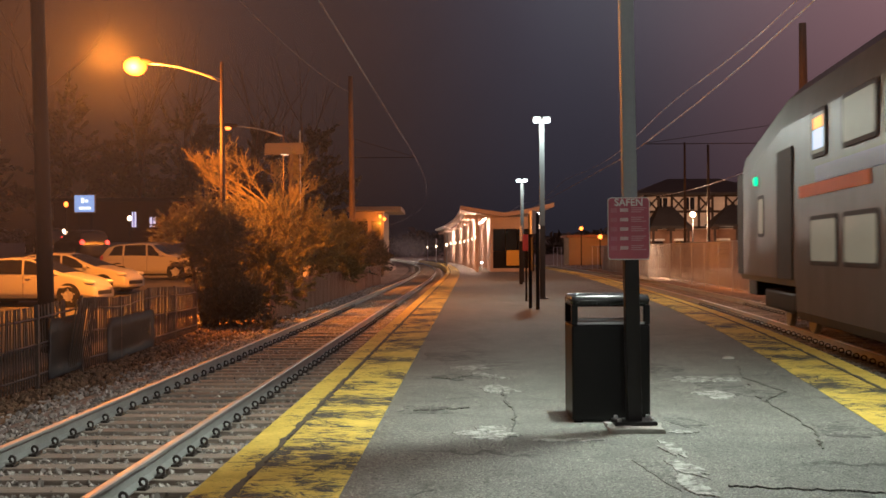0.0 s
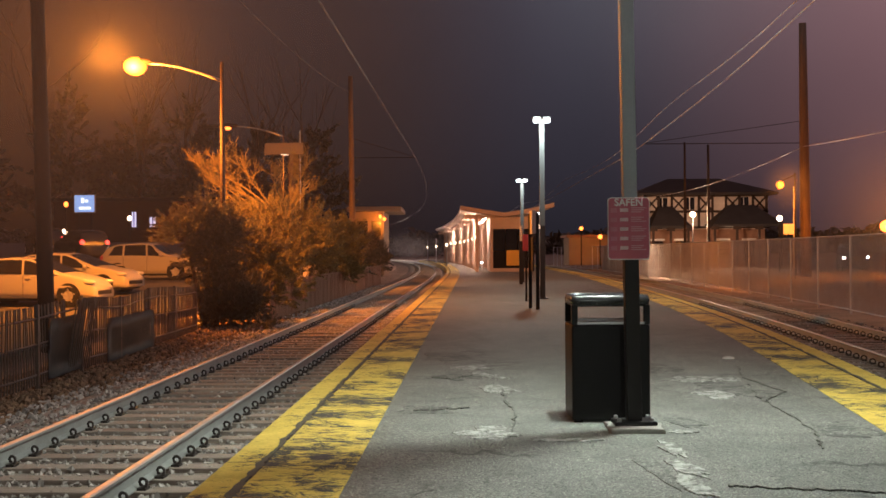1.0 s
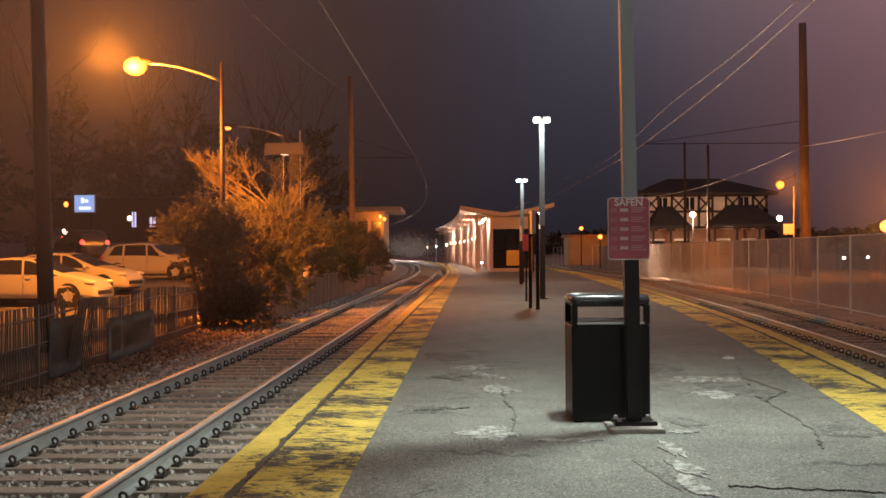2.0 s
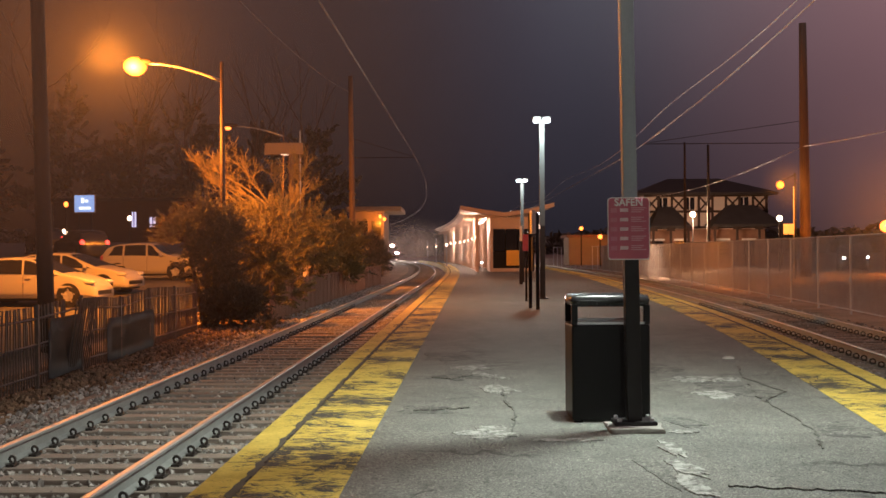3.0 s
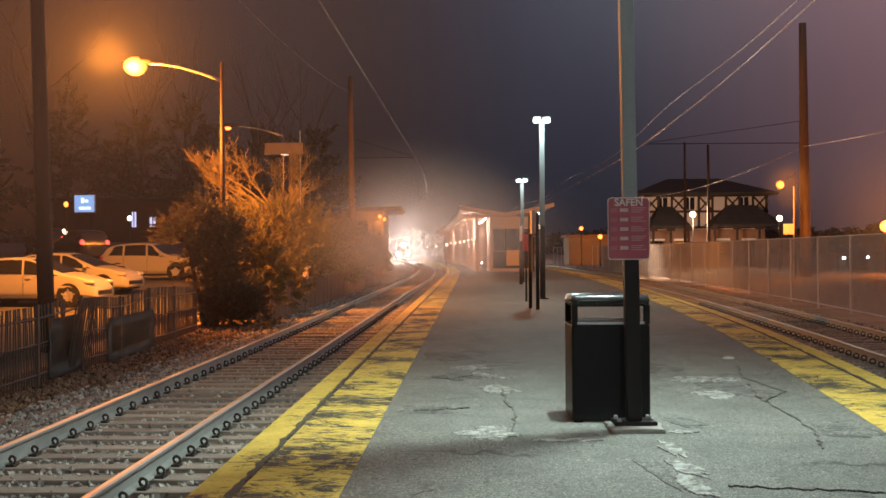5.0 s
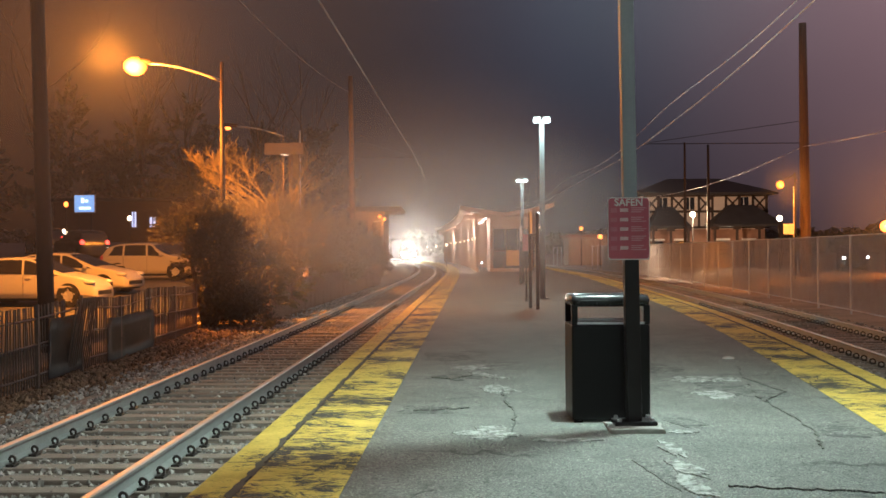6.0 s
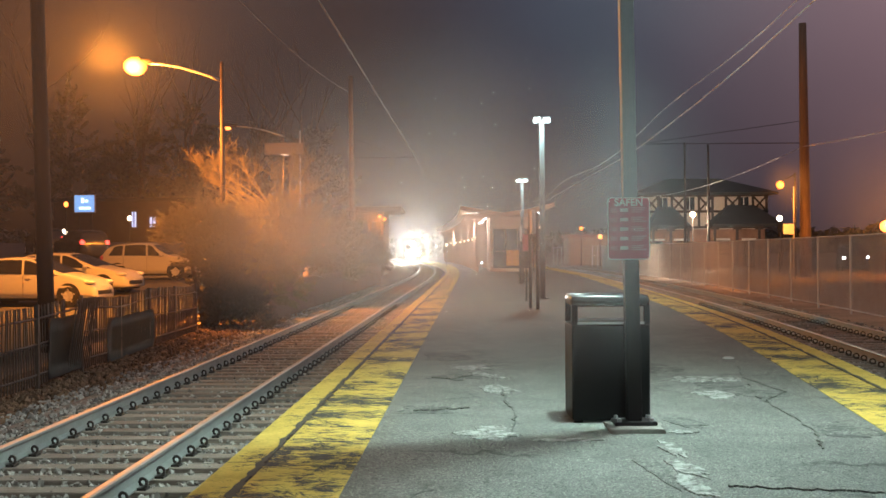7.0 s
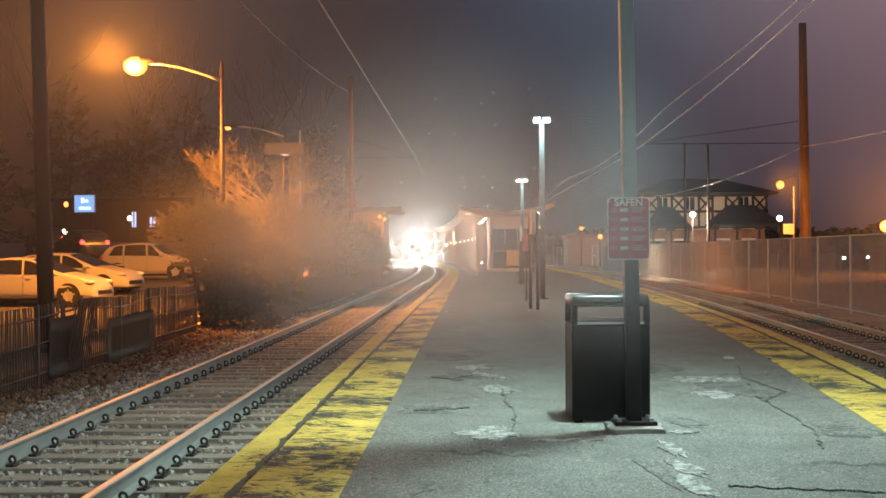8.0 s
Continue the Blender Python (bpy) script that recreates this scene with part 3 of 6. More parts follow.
def safety_sign():
    t = thing("platform_sign", 1.595, 9.655, 1.735, 0, "faded maroon notice sign with white lettering on the lamp post", "sign")
    bm = bmesh.new()
    plate(bm, 0.362, 0.535, 0.03, -0.004, 0.0)
    part("border", bm, M_WHITE, t, "white rounded border")
    bm = bmesh.new()
    plate(bm, 0.346, 0.519, 0.025, -0.007, -0.0045)
    part("panel", bm, M_SIGN, t)
    text_part("lettering", "SAFEN", 0.086, M_WHITE, t, pose(0, -0.009, 0.222, 90), "white capitals")
    faint = surface("bleached_print", (0.52, 0.17, 0.22), 0.5, 0, 30, 0.2, 0)
    pale = surface("faded_print", (0.60, 0.32, 0.36), 0.5, 0, 30, 0.2, 0)
    for k in range(5):
        z = 0.155 - 0.081 * k
        bm = bmesh.new()
        box(bm, -0.075, -0.005, -0.0095, -0.0075, z - 0.012, z + 0.018)
        part("pictogram", bm, M_PALEPRINT, t)
        for j in range(3):
            bm = bmesh.new()
            box(bm, 0.02, 0.15 - 0.02 * ((k + j) % 3), -0.0095, -0.0075, z + 0.018 - j * 0.017, z + 0.026 - j * 0.017)
            part("text_line", bm, pale, t)
        bm = bmesh.new()
        box(bm, -0.155, -0.10, -0.0095, -0.0075, z - 0.018, z + 0.02)
        part("text_block", bm, faint, t)


def litter_bin():
    t = thing("litter_bin", 1.505, 10.40, 0, 0, "black steel litter bin with an open slot under its hood", "litter bin")
    w, d = 0.352, 0.29
    bm = bmesh.new()
    box(bm, -w, w, -d, d, 0.02, 0.88, 0.02)
    part("body", bm, M_BLACK, t)
    for sx in (-1, 1):
        for sy in (-1, 1):
            bm = bmesh.new()
            box(bm, sx * w, sx * (w - 0.055), sy * d, sy * (d - 0.05), 0.88, 1.06, 0.006)
            part("corner_post", bm, M_BLACK, t)
    bm = bmesh.new()
    box(bm, -w - 0.005, w + 0.005, -d - 0.005, d + 0.005, 1.04, 1.15, 0.05)
    part("hood", bm, M_GLOSSBLACK, t, "glossy black rounded hood", smooth=True)
    for s in (-1, 1):
        bm = bmesh.new()
        box(bm, -w + 0.05, w - 0.05, s * d, s * (d - 0.02), 0.885, 0.905)
        part("slot_rim", bm, M_GALV, t, "worn bright rim of the slot")
    for sx in (-1, 1):
        bm = bmesh.new()
        box(bm, sx * (w - 0.02), sx * (w - 0.1), -d + 0.03, d - 0.03, 0.0, 0.022)
        part("foot", bm, M_BLACK, t)


def far_sign_post():
    t = thing("sign_stand", 2.37, 30.0, 0, 0, "tall dark double-post stand with a white panel edge-on", "sign stand")
    for dx, dy in ((-0.02, 0.35), (0.12, -0.35)):
        bm = bmesh.new()
        box(bm, dx - 0.045, dx + 0.045, dy - 0.045, dy + 0.045, 0, 2.55, 0.006)
        part("post", bm, M_DARKPOST, t)
    bm = bmesh.new()
    box(bm, -0.03, 0.075, -0.42, 0.42, 2.0, 2.62, 0.006)
    part("panel", bm, M_WHITE, t, "white panel")
    bm = bmesh.new()
    box(bm, 0.0, 0.03, -0.35, 0.35, 1.0, 1.9)
    part("notice_board", bm, M_PURPLEGREY, t)
    for x, y, col, z0, z1, w in ((3.1, 34.5, M_SIGN, 1.55, 2.05, 0.22),):
        s = thing("small_sign", 2.55, y, 0, 0, "small red sign on a dark post", "sign")
        bm = bmesh.new()
        box(bm, -0.03, 0.03, -0.03, 0.03, 0, 2.1, 0.005)
        part("post", bm, M_DARKPOST, s)
        bm = bmesh.new()
        box(bm, -w / 2, w / 2, -0.05, -0.033, z0, z1, 0.004)
        part("panel", bm, col, s)
    s = thing("marker_post", 3.60, 52.0, 0, 0, "dark post with a white top plate", "post")
    bm = bmesh.new()
    box(bm, -0.08, 0.08, -0.08, 0.08, 0, 2.2, 0.006)
    part("post", bm, M_DARKPOST, s)
    bm = bmesh.new()
    box(bm, -0.06, 0.06, -0.1, -0.082, 2.0, 2.7, 0.004)
    part("plate", bm, M_WHITE, s)


def platform_glint():
    # Pale dome added in place of a puddle-like glint.
    s = thing("glint_dome", 4.05, 16.0, 0.0, 0, "small pale dome added for a bright glint on the platform", "marker")
    bm = bmesh.new()
    ellipsoid(bm, (0, 0, 0.0), (0.09, 0.09, 0.035), 12, 8)
    part("dome", bm, M_CARWHITE, s, "pale dome coloured for the glint", smooth=True)


def blot(name, x, y, w, d, turn, mat, label, seed, cat, lift):
    """A thin irregular patch lying on the platform."""
    rnd = random.Random(seed)
    bm = bmesh.new()
    n = 26
    ring = []
    for k in range(n):
        a = 2 * math.pi * k / n
        r = 0.75 + 0.45 * noise.noise(Vector((math.cos(a) * 1.6, math.sin(a) * 1.6, seed))) + rnd.uniform(-0.12, 0.12)
        ring.append((w / 2 * r * math.cos(a), d / 2 * r * math.sin(a)))
    lo = [bm.verts.new((px, py, -0.004)) for px, py in ring]
    hi = [bm.verts.new((px * 0.97, py * 0.97, lift)) for px, py in ring]
    bm.faces.new(hi)
    for k in range(n):
        bm.faces.new((lo[k], lo[(k + 1) % n], hi[(k + 1) % n], hi[k]))
    single(name, bm, mat, label, cat, at=pose(x, y, 0, 0, 0, turn))


def crack(pts, w, seed, mat, name="crack", label="dark open crack in the platform asphalt"):
    rnd = random.Random(seed)
    fine = []
    for a, b in zip(pts, pts[1:]):
        for k in range(8):
            u = k / 8
            fine.append((a[0] + (b[0] - a[0]) * u + rnd.uniform(-0.02, 0.02), a[1] + (b[1] - a[1]) * u + rnd.uniform(-0.03, 0.03)))
    fine.append(pts[-1])
    bm = bmesh.new()
    rows = []
    for k, (x, y) in enumerate(fine):
        q, p = fine[min(k + 1, len(fine) - 1)], fine[max(k - 1, 0)]
        dx, dy = q[0] - p[0], q[1] - p[1]
        ln = math.hypot(dx, dy) or 1
        ww = w * rnd.uniform(0.2, 0.75)
        rows.append([bm.verts.new((x - dy / ln * ww, y + dx / ln * ww, -0.002)), bm.verts.new((x + dy / ln * ww, y - dx / ln * ww, -0.002))])
    for a, b in zip(rows, rows[1:]):
        bm.faces.new((a[0], a[1], b[1], b[0]))
    rim = bmesh.ops.extrude_face_region(bm, geom=bm.faces[:])["geom"]
    for v in rim:
        if isinstance(v, bmesh.types.BMVert):
            v.co.z = 0.0112 + 0.0003 * seed
    bmesh.ops.recalc_face_normals(bm, faces=bm.faces[:])
    single(name, bm, mat, label, "crack")


def platform_wear():
    for k, (x, y, w, d, turn) in enumerate(((0.36, 14.9, 0.75, 0.8, 0), (0.55, 14.0, 0.32, 1.2, 25), (0.60, 12.6, 0.48, 1.1, 10), (1.02, 9.18, 0.66, 0.24, 2), (2.03, 9.55, 0.32, 0.22, 0),
                                             (0.40, 9.55, 0.62, 0.9, -3), (1.77, 8.75, 0.20, 0.9, 4), (1.70, 8.0, 0.24, 1.1, 10), (1.64, 7.3, 0.26, 1.1, 4), (3.1, 13.4, 1.1, 0.9, 10), (2.9, 12.0, 0.5, 0.8, 0))):
        blot("repair_patch", x, y, w, d, turn, M_PATCH, "pale worn cement patch on the asphalt platform", 40 + k, "patch", 0.0075 + 0.0004 * k)
    for k, (x, y, w, d, turn) in enumerate(((3.25, 12.3, 1.2, 1.9, 20), (2.7, 14.8, 0.9, 1.6, 0), (-0.2, 11.0, 0.7, 0.9, 0), (2.15, 10.1, 0.44, 0.9, 10), (0.0, 16.5, 0.8, 2.2, 0), (0.2, 13.9, 0.8, 1.0, 10),
                                             (3.4, 9.6, 0.7, 1.0, 0), (1.5, 7.8, 0.24, 1.6, 8))):
        blot("dark_stain", x, y, w, d, turn, M_STAIN, "dark oily stain on the asphalt platform", 60 + k, "stain", 0.003 + 0.0004 * k)
    crack([(3.5, 12.9), (3.28, 11.8), (3.24, 10.6), (3.13, 9.5), (2.93, 8.7)], 0.013, 1, M_CRACK)
    crack([(1.85, 7.36), (2.05, 7.30), (2.4, 7.22), (2.8, 7.10), (3.2, 7.0)], 0.013, 2, M_CRACK)
    crack([(0.66, 12.6), (0.62, 11.6), (0.68, 10.8), (0.58, 9.6)], 0.017, 3, M_CRACK)
    crack([(-0.3, 10.9), (0.0, 10.98), (0.25, 11.1)], 0.02, 5, M_CRACK)
    crack([(-0.15, 13.8), (0.1, 13.6), (0.35, 14.0)], 0.025, 6, M_CRACK)
    crack([(3.9, 14.9), (3.6, 13.5), (3.7, 12.2), (3.3, 11.5)], 0.016, 7, M_CRACK)


def worn_surface(name, colour, cut, scale=9, soft=0.06):
    """A blotchy skin that has worn through to the asphalt in places."""
    m, nt, b = nodes(name)
    v = position(nt)
    n = noise_tex(nt, scale, 8, 0.75, v, 0.4)
    base, grit, mid = asphalt_colour(nt, v)
    skin = mixc(nt, 0.6, colour, ramp(nt, grit, [(0.36, tuple(c * 0.4 for c in colour)), (0.64, tuple(min(1, c * 1.5) for c in colour))]))
    nt.links.new(mixc(nt, ramp(nt, n, [(cut, (0, 0, 0)), (cut + soft, (1, 1, 1))]), base, skin), b.inputs["Base Color"])
    b.inputs["Roughness"].default_value = 0.8
    bump(nt, b, grit, 0.5, 0.006)
    return m


M_CRACK = worn_surface("crack_dirt", (0.05, 0.05, 0.047), 0.49, 26, 0.05)
M_PATCH = worn_surface("pale_cement_skin", (0.44, 0.45, 0.42), 0.45, 9, 0.13)
M_STAIN = worn_surface("oily_stain", (0.07, 0.069, 0.066), 0.47, 5, 0.1)

ground()
parking_lot()
platform()
track("track_left", left_x, "railway track with wooden ties and spring clips", 400)
track("track_right", right_x, "railway track with polished rails beside the platform", 220)
stones()
lamp_post(1.645, 9.75, 5.7, 0.125, "square lamp post with dark base and pale shaft", 1.95).matrix_world = pose(1.645, 9.75, 0.045, 0, -0.75, 0)
lamp_post(3.18, 36.0, 5.72, 0.17, "square lamp post with twin white floodlights, lit", 2.35, M_FARPOST)
lamp_post(3.95, 56.0, 5.05, 0.17, "square lamp post with twin white floodlights, lit", 2.35, M_FARPOST)
lamp_post(0.45, -14.0, 5.7, 0.125, "square lamp post with dark base and pale shaft")
post_pad()
safety_sign()
litter_bin()
far_sign_post()
platform_glint()
platform_wear()

# ---- left side: fence, poles, car park, planting ----
def iron_fence():
    t = thing("iron_fence", -6.0, 5.0, -0.45, 0, "sagging rusty black iron picket fence by the track", "fence")
    rnd = random.Random(11)

    def at(s):
        y = 6.0 + s
        return -6.05 - 0.01 * s + 0.12 * noise.noise(Vector((s * 0.25, 1, 0))) + 6.0, y - 5.0

    def top(s):
        return 1.12 + 0.10 * noise.noise(Vector((s * 0.35, 7, 0)))

    picket = bmesh.new()
    box(picket, -0.010, 0.010, -0.010, 0.010, 0.0, 1.0)
    me = mesh_of("picket", picket, M_IRON)
    s = 4.0
    while s < 22.5:
        x, y = at(s)
        o = new("picket", me)
        o.parent = t
        lean = 4 * noise.noise(Vector((s * 0.5, 3, 0))) + rnd.uniform(-0.7, 0.7)
        o.matrix_basis = pose(x, y, 0.02, rnd.uniform(-1, 1), lean + (9 if 12.4 < s < 13.6 else 0), 0) @ Matrix.Diagonal((1, 1, top(s) + 0.08, 1))
        s += 0.11
    for frac in (0.14, 0.55, 0.9):
        bm = bmesh.new()
        pts = []
        for k in range(24):
            q = 4.0 + 18.5 * k / 23
            x, y = at(q)
            pts.append((x, y, top(q) * frac + 0.02))
        tube(bm, pts, 0.018, 4)
        part("fence_rail", bm, M_IRON, t)
    for k in range(9):
        q = 4.0 + 2.31 * k
        x, y = at(q)
        bm = bmesh.new()
        box(bm, x - 0.03, x + 0.03, y - 0.03, y + 0.03, -0.1, top(q) + 0.12, 0.004)
        part("fence_post", bm, M_IRON, t)
    # black sheets tied to the pickets
    for q0, q1, z0, z1 in ((11.4, 13.2, 0.05, 0.98), (14.6, 18.2, 0.0, 0.80)):
        bm = bmesh.new()
        cols = []
        for k in range(13):
            q = q0 + (q1 - q0) * k / 12
            x, y = at(q)
            sag = 0.05 * noise.noise(Vector((q * 3, 0, 0)))
            cols.append([bm.verts.new((x + 0.03 + 0.03 * noise.noise(Vector((q * 2, z * 3, 9))), y, z0 + (z1 + sag - z0) * z)) for z in (0, 0.25, 0.5, 0.75, 1)])
        for a, b in zip(cols, cols[1:]):
            for i in range(4):
                bm.faces.new((a[i], b[i], b[i + 1], a[i + 1]))
        bmesh.ops.solidify(bm, geom=bm.faces[:], thickness=0.006)
        part("plastic_sheet", bm, M_TARP, t, "black plastic sheet tied to the pickets", smooth=True)


def board_wall():
    """Low brown board fence between the shrubs and the track."""
    t = thing("board_fence", -5.0, 33.0, -0.5, 0, "low brown wooden board fence with a capping rail", "fence")
    me = {}
    for wd in (0.19, 0.2):
        b = bmesh.new()
        box(b, -0.012, 0.012, -wd / 2, wd / 2, 0.0, 1.12, 0.003)
        me[wd] = mesh_of("board", b, M_FENCEWOOD)
    rnd = random.Random(5)
    y = 33.0
    while y < 72:
        x = left_x(y) - 2.35 - 0.12 * max(0, (40 - y) / 7) ** 2 * 0.5
        o = new("board", me[rnd.choice((0.19, 0.2))])
        o.parent = t
        o.matrix_basis = pose(x + 5.0 + rnd.uniform(-0.006, 0.006), y - 33.0, rnd.uniform(-0.03, 0.0), 0, 0, rnd.uniform(-2, 2))
        y += 0.205
    bm = bmesh.new()
    sweep(bm, [(-0.05, 0), (0.05, 0), (0.05, 0.045), (-0.05, 0.045)], [(left_x(y) - 2.35 - 0.06 * max(0, (40 - y) / 7) ** 2 + 5.0, y - 33, 1.13, way(left_x, y)) for y in range(33, 73, 3)])
    part("capping_rail", bm, M_FENCEWOOD, t)


def street_lamp(x, y, z, h, arm, rise, r, glow_mat, label, lens=(0.36, 0.2, 0.17)):
    t = thing("street_lamp", x, y, z, 0, label, "street lamp", "street lamps")
    bm = bmesh.new()
    rod(bm, (0, 0, 0), (0, 0, h), r, r * 0.55, 12)
    part("pole", bm, M_LAMPPOLE, t, smooth=True)
    sg = -1 if arm < 0 else 1
    bm = bmesh.new()
    pts = [(arm * u, 0, h - 0.55 + rise * math.sin(u * math.pi / 2)) for u in (0, 0.15, 0.35, 0.6, 0.85, 1)]
    tube(bm, pts, [0.045, 0.04, 0.036, 0.032, 0.03, 0.03], 8)
    part("arm", bm, M_GALV, t, smooth=True)
    top = h - 0.55 + rise
    bm = bmesh.new()
    ellipsoid(bm, (arm + sg * 0.35, 0, top + 0.06), (0.46, 0.19, 0.12), 16, 10)
    head = part("lamp_head", bm, M_LAMPPOLE, t, smooth=True)
    bm = bmesh.new()
    ellipsoid(bm, (arm + sg * 0.42, 0, top - 0.06), lens, 16, 10)
    part("lens", bm, glow_mat, head, "glowing orange glass bowl", smooth=True)
    return t


def utility_pole(x, y, z, h, r, label, lean=0.0, mat=None):
    t = thing("utility_pole", x, y, z, 0, label, "utility pole", "utility poles")
    bm = bmesh.new()
    tube(bm, [(lean * k / 6, 0, h * k / 6) for k in range(7)], [r * (1 - 0.35 * k / 6) for k in range(7)], 14)
    part("pole", bm, mat or M_POLE, t, smooth=True)
    return t


def branch(bm, p, d, length, r, depth, rnd, up=0.1):
    n = 4
    pts, rad = [p.copy()], [r]
    q, e = p.copy(), d.normalized()
    for k in range(n):
        e = (e + Vector((rnd.uniform(-.22, .22), rnd.uniform(-.22, .22), rnd.uniform(-.15, .2) + up * 0.3))).normalized()
        q = q + e * length / n
        pts.append(q.copy())
        rad.append(max(0.008, r * (1 - 0.6 * (k + 1) / n)))
        if depth > 0:
            for _ in range(2 if k > 0 else 1):
                s = Vector((rnd.uniform(-1, 1), rnd.uniform(-1, 1), rnd.uniform(-0.4, 0.9)))
                branch(bm, q, (e * 0.75 + s * 0.75), length * rnd.uniform(0.4, 0.65), rad[-1] * 0.6, depth - 1, rnd, up)
    tube(bm, pts, rad, 4 if r < 0.03 else 6)


def wheel_parts(t, x, y, r, w):
    bm = bmesh.new()
    rod(bm, (x, y - w / 2, r), (x, y + w / 2, r), r, seg=24)
    bmesh.ops.bevel(bm, geom=[e for e in bm.edges if abs(e.verts[0].co.y - e.verts[1].co.y) < 1e-4], offset=0.03, segments=2, affect="EDGES")
    wheel = part("wheel", bm, M_TYRE, t, "black tyre", smooth=False)
    bm = bmesh.new()
    rod(bm, (x, y - w / 2 - 0.008, r), (x, y + w / 2 + 0.008, r), r * 0.22, seg=12)
    rod(bm, (x, y - w / 2 - 0.003, r), (x, y + w / 2 + 0.003, r), r * 0.52, seg=20)
    for k in range(8):
        a = 2 * math.pi * k / 5
        for s in (-1, 1):
            box(bm, -0.026, 0.026, s * (w / 2 + 0.012), s * (w / 2 - 0.01), 0.05, r * 0.72, 0.0, pose(x, y, r) @ Matrix.Rotation(a, 4, "Y"))
    part("rim", bm, M_RIM, wheel, "spoked alloy rim")


def hatchback(x, y, z, rz, L, W, H, paint, label, lit=False, tail=False, van=False):
    """A parked hatchback; it faces +x in its own space."""
    t = thing("parked_car", x, y, z, rz, label, "car", "parked cars")
    hl = L / 2
    nose = 0.10 if van else 0.0
    tx = (-hl, -hl + 0.07, -hl + 0.30, -hl + 0.75, -hl + 1.5, -hl + 2.15, hl - 1.45 + nose, hl - 1.05 + nose, hl - 0.55, hl - 0.18, hl)
    tz = (0.80, H * 0.66, H * 0.88, H * 0.97, H, H * 0.985, H * 0.76, H * 0.665, H * 0.615, H * 0.53, 0.52)

    def top(px):
        return sum(float(np.interp(px + o, tx, tz)) for o in (-0.09, -0.04, 0, 0.04, 0.09)) / 5

    def belt(px):
        return min(H * (0.605 + 0.035 * (0.5 - px / L)), top(px) - 0.07)

    def wide(px):
        e = max(0.0, abs(px) - hl + 0.75) / 0.75
        return W / 2 * (1 - 0.16 * e * e)

    def skin(px, u):
        """Half-width and height at height step u: 0 sill, 1 belt line, 2 roof edge, 3 roof middle."""
        b, tp, w = belt(px), top(px), wide(px)
        tuck = 0.34 * max(0.0, tp - b)
        if u <= 1:
            bow = math.sin(math.pi * min(1, u * 1.05)) * 0.025
            return w * (0.955 + 0.01 * u) + bow, 0.24 + (b - 0.24) * u
        if u <= 2:
            return w * 0.965 - tuck * (u - 1) * 0.9, b + (tp - 0.04 - b) * (u - 1)
        return (w * 0.965 - tuck * 0.9) * (1 - (u - 2)), tp - 0.04 * (1 - (u - 2)) ** 2

    us = (0, 0.25, 0.5, 0.75, 0.93, 1, 1.25, 1.5, 1.75, 1.92, 2, 2.12, 2.4, 3)
    bm = bmesh.new()
    rows = []
    xs = [-hl + L * k / 40 for k in range(41)]
    for px in xs:
        half = [skin(px, u) for u in us]
        rows.append([bm.verts.new((px, -a, b)) for a, b in half] + [bm.verts.new((px, a, b)) for a, b in half[-2::-1]])
    n = len(rows[0])
    for a, b in zip(rows, rows[1:]):
        for k in range(n - 1):
            bm.faces.new((a[k], a[k + 1], b[k + 1], b[k]))
        bm.faces.new((a[n - 1], a[0], b[0], b[n - 1]))
    bm.faces.new(rows[0])
    bm.faces.new(rows[-1][::-1])
    part("body", bm, paint, t, smooth=True)

    def pane(name, x0, x1, y0, y1, s, mat, proud=0.012):
        """A pane that follows the body side between two raked ends."""
        bm = bmesh.new()
        out = []
        for i in range(7):
            for j in range(4):
                u = 1.06 + 0.84 * j / 3
                e = (j / 3)
                px = (x0 + (y0 - x0) * e) * (1 - i / 6) + (x1 + (y1 - x1) * e) * i / 6
                a, b = skin(px, u)
                out.append((bm.verts.new((px, s * (a + proud), b)), bm.verts.new((px, s * (a - 0.03), b))))
        for i in range(6):
            for j in range(3):
                q = [i * 4 + j, i * 4 + 4 + j, i * 4 + 5 + j, i * 4 + 1 + j]
                bm.faces.new([out[k][0] for k in q])
        rim = [i * 4 for i in range(7)] + [24 + j for j in range(1, 4)] + [i * 4 + 3 for i in range(5, -1, -1)] + [2, 1]
        for k, m in zip(rim, rim[1:] + rim[:1]):
            bm.faces.new((out[k][0], out[k][1], out[m][1], out[m][0]))
        part(name, bm, mat, t)
    for s in (-1, 1):
        pane("side_window", -hl + 0.38, -hl + 0.98, -hl + 0.62, -hl + 0.98, s, M_GLASS)
        pane("side_window", -hl + 1.06, -hl + 1.98, -hl + 1.06, -hl + 1.93, s, M_GLASS)
        pane("side_window", -hl + 2.06, hl - 1.22 + nose, -hl + 2.01, hl - 1.86 + nose, s, M_GLASS)
        for px in (-hl + 1.02, -hl + 2.02):
            bm = bmesh.new()
            pts = [(px + 0.01 * math.sin(u * 3), s * (skin(px, u)[0] + 0.003), skin(px, u)[1]) for u in (0.1, 0.35, 0.6, 0.85, 1.0)]
            tube(bm, pts, 0.007, 4)
            part("door_seam", bm, M_GASKET, t)
        bm = bmesh.new()
        ellipsoid(bm, (hl - 1.42 + nose, s * (W / 2 + 0.08), H * 0.655), (0.075, 0.11, 0.07), 12, 8)
        part("mirror", bm, paint, t, smooth=True)
        bm = bmesh.new()
        ellipsoid(bm, (hl - 0.26, s * (wide(hl - 0.26) - 0.12), H * 0.475), (0.13, 0.13, 0.12) if lit else (0.26, 0.13, 0.085), 14, 8)
        part("headlight", bm, G_CARLAMP if lit else M_RIM, t, "clear headlight", smooth=True)
        bm = bmesh.new()
        ellipsoid(bm, (-hl + 0.12, s * (wide(-hl) - 0.09), H * 0.58), (0.15, 0.13, 0.15), 12, 8)
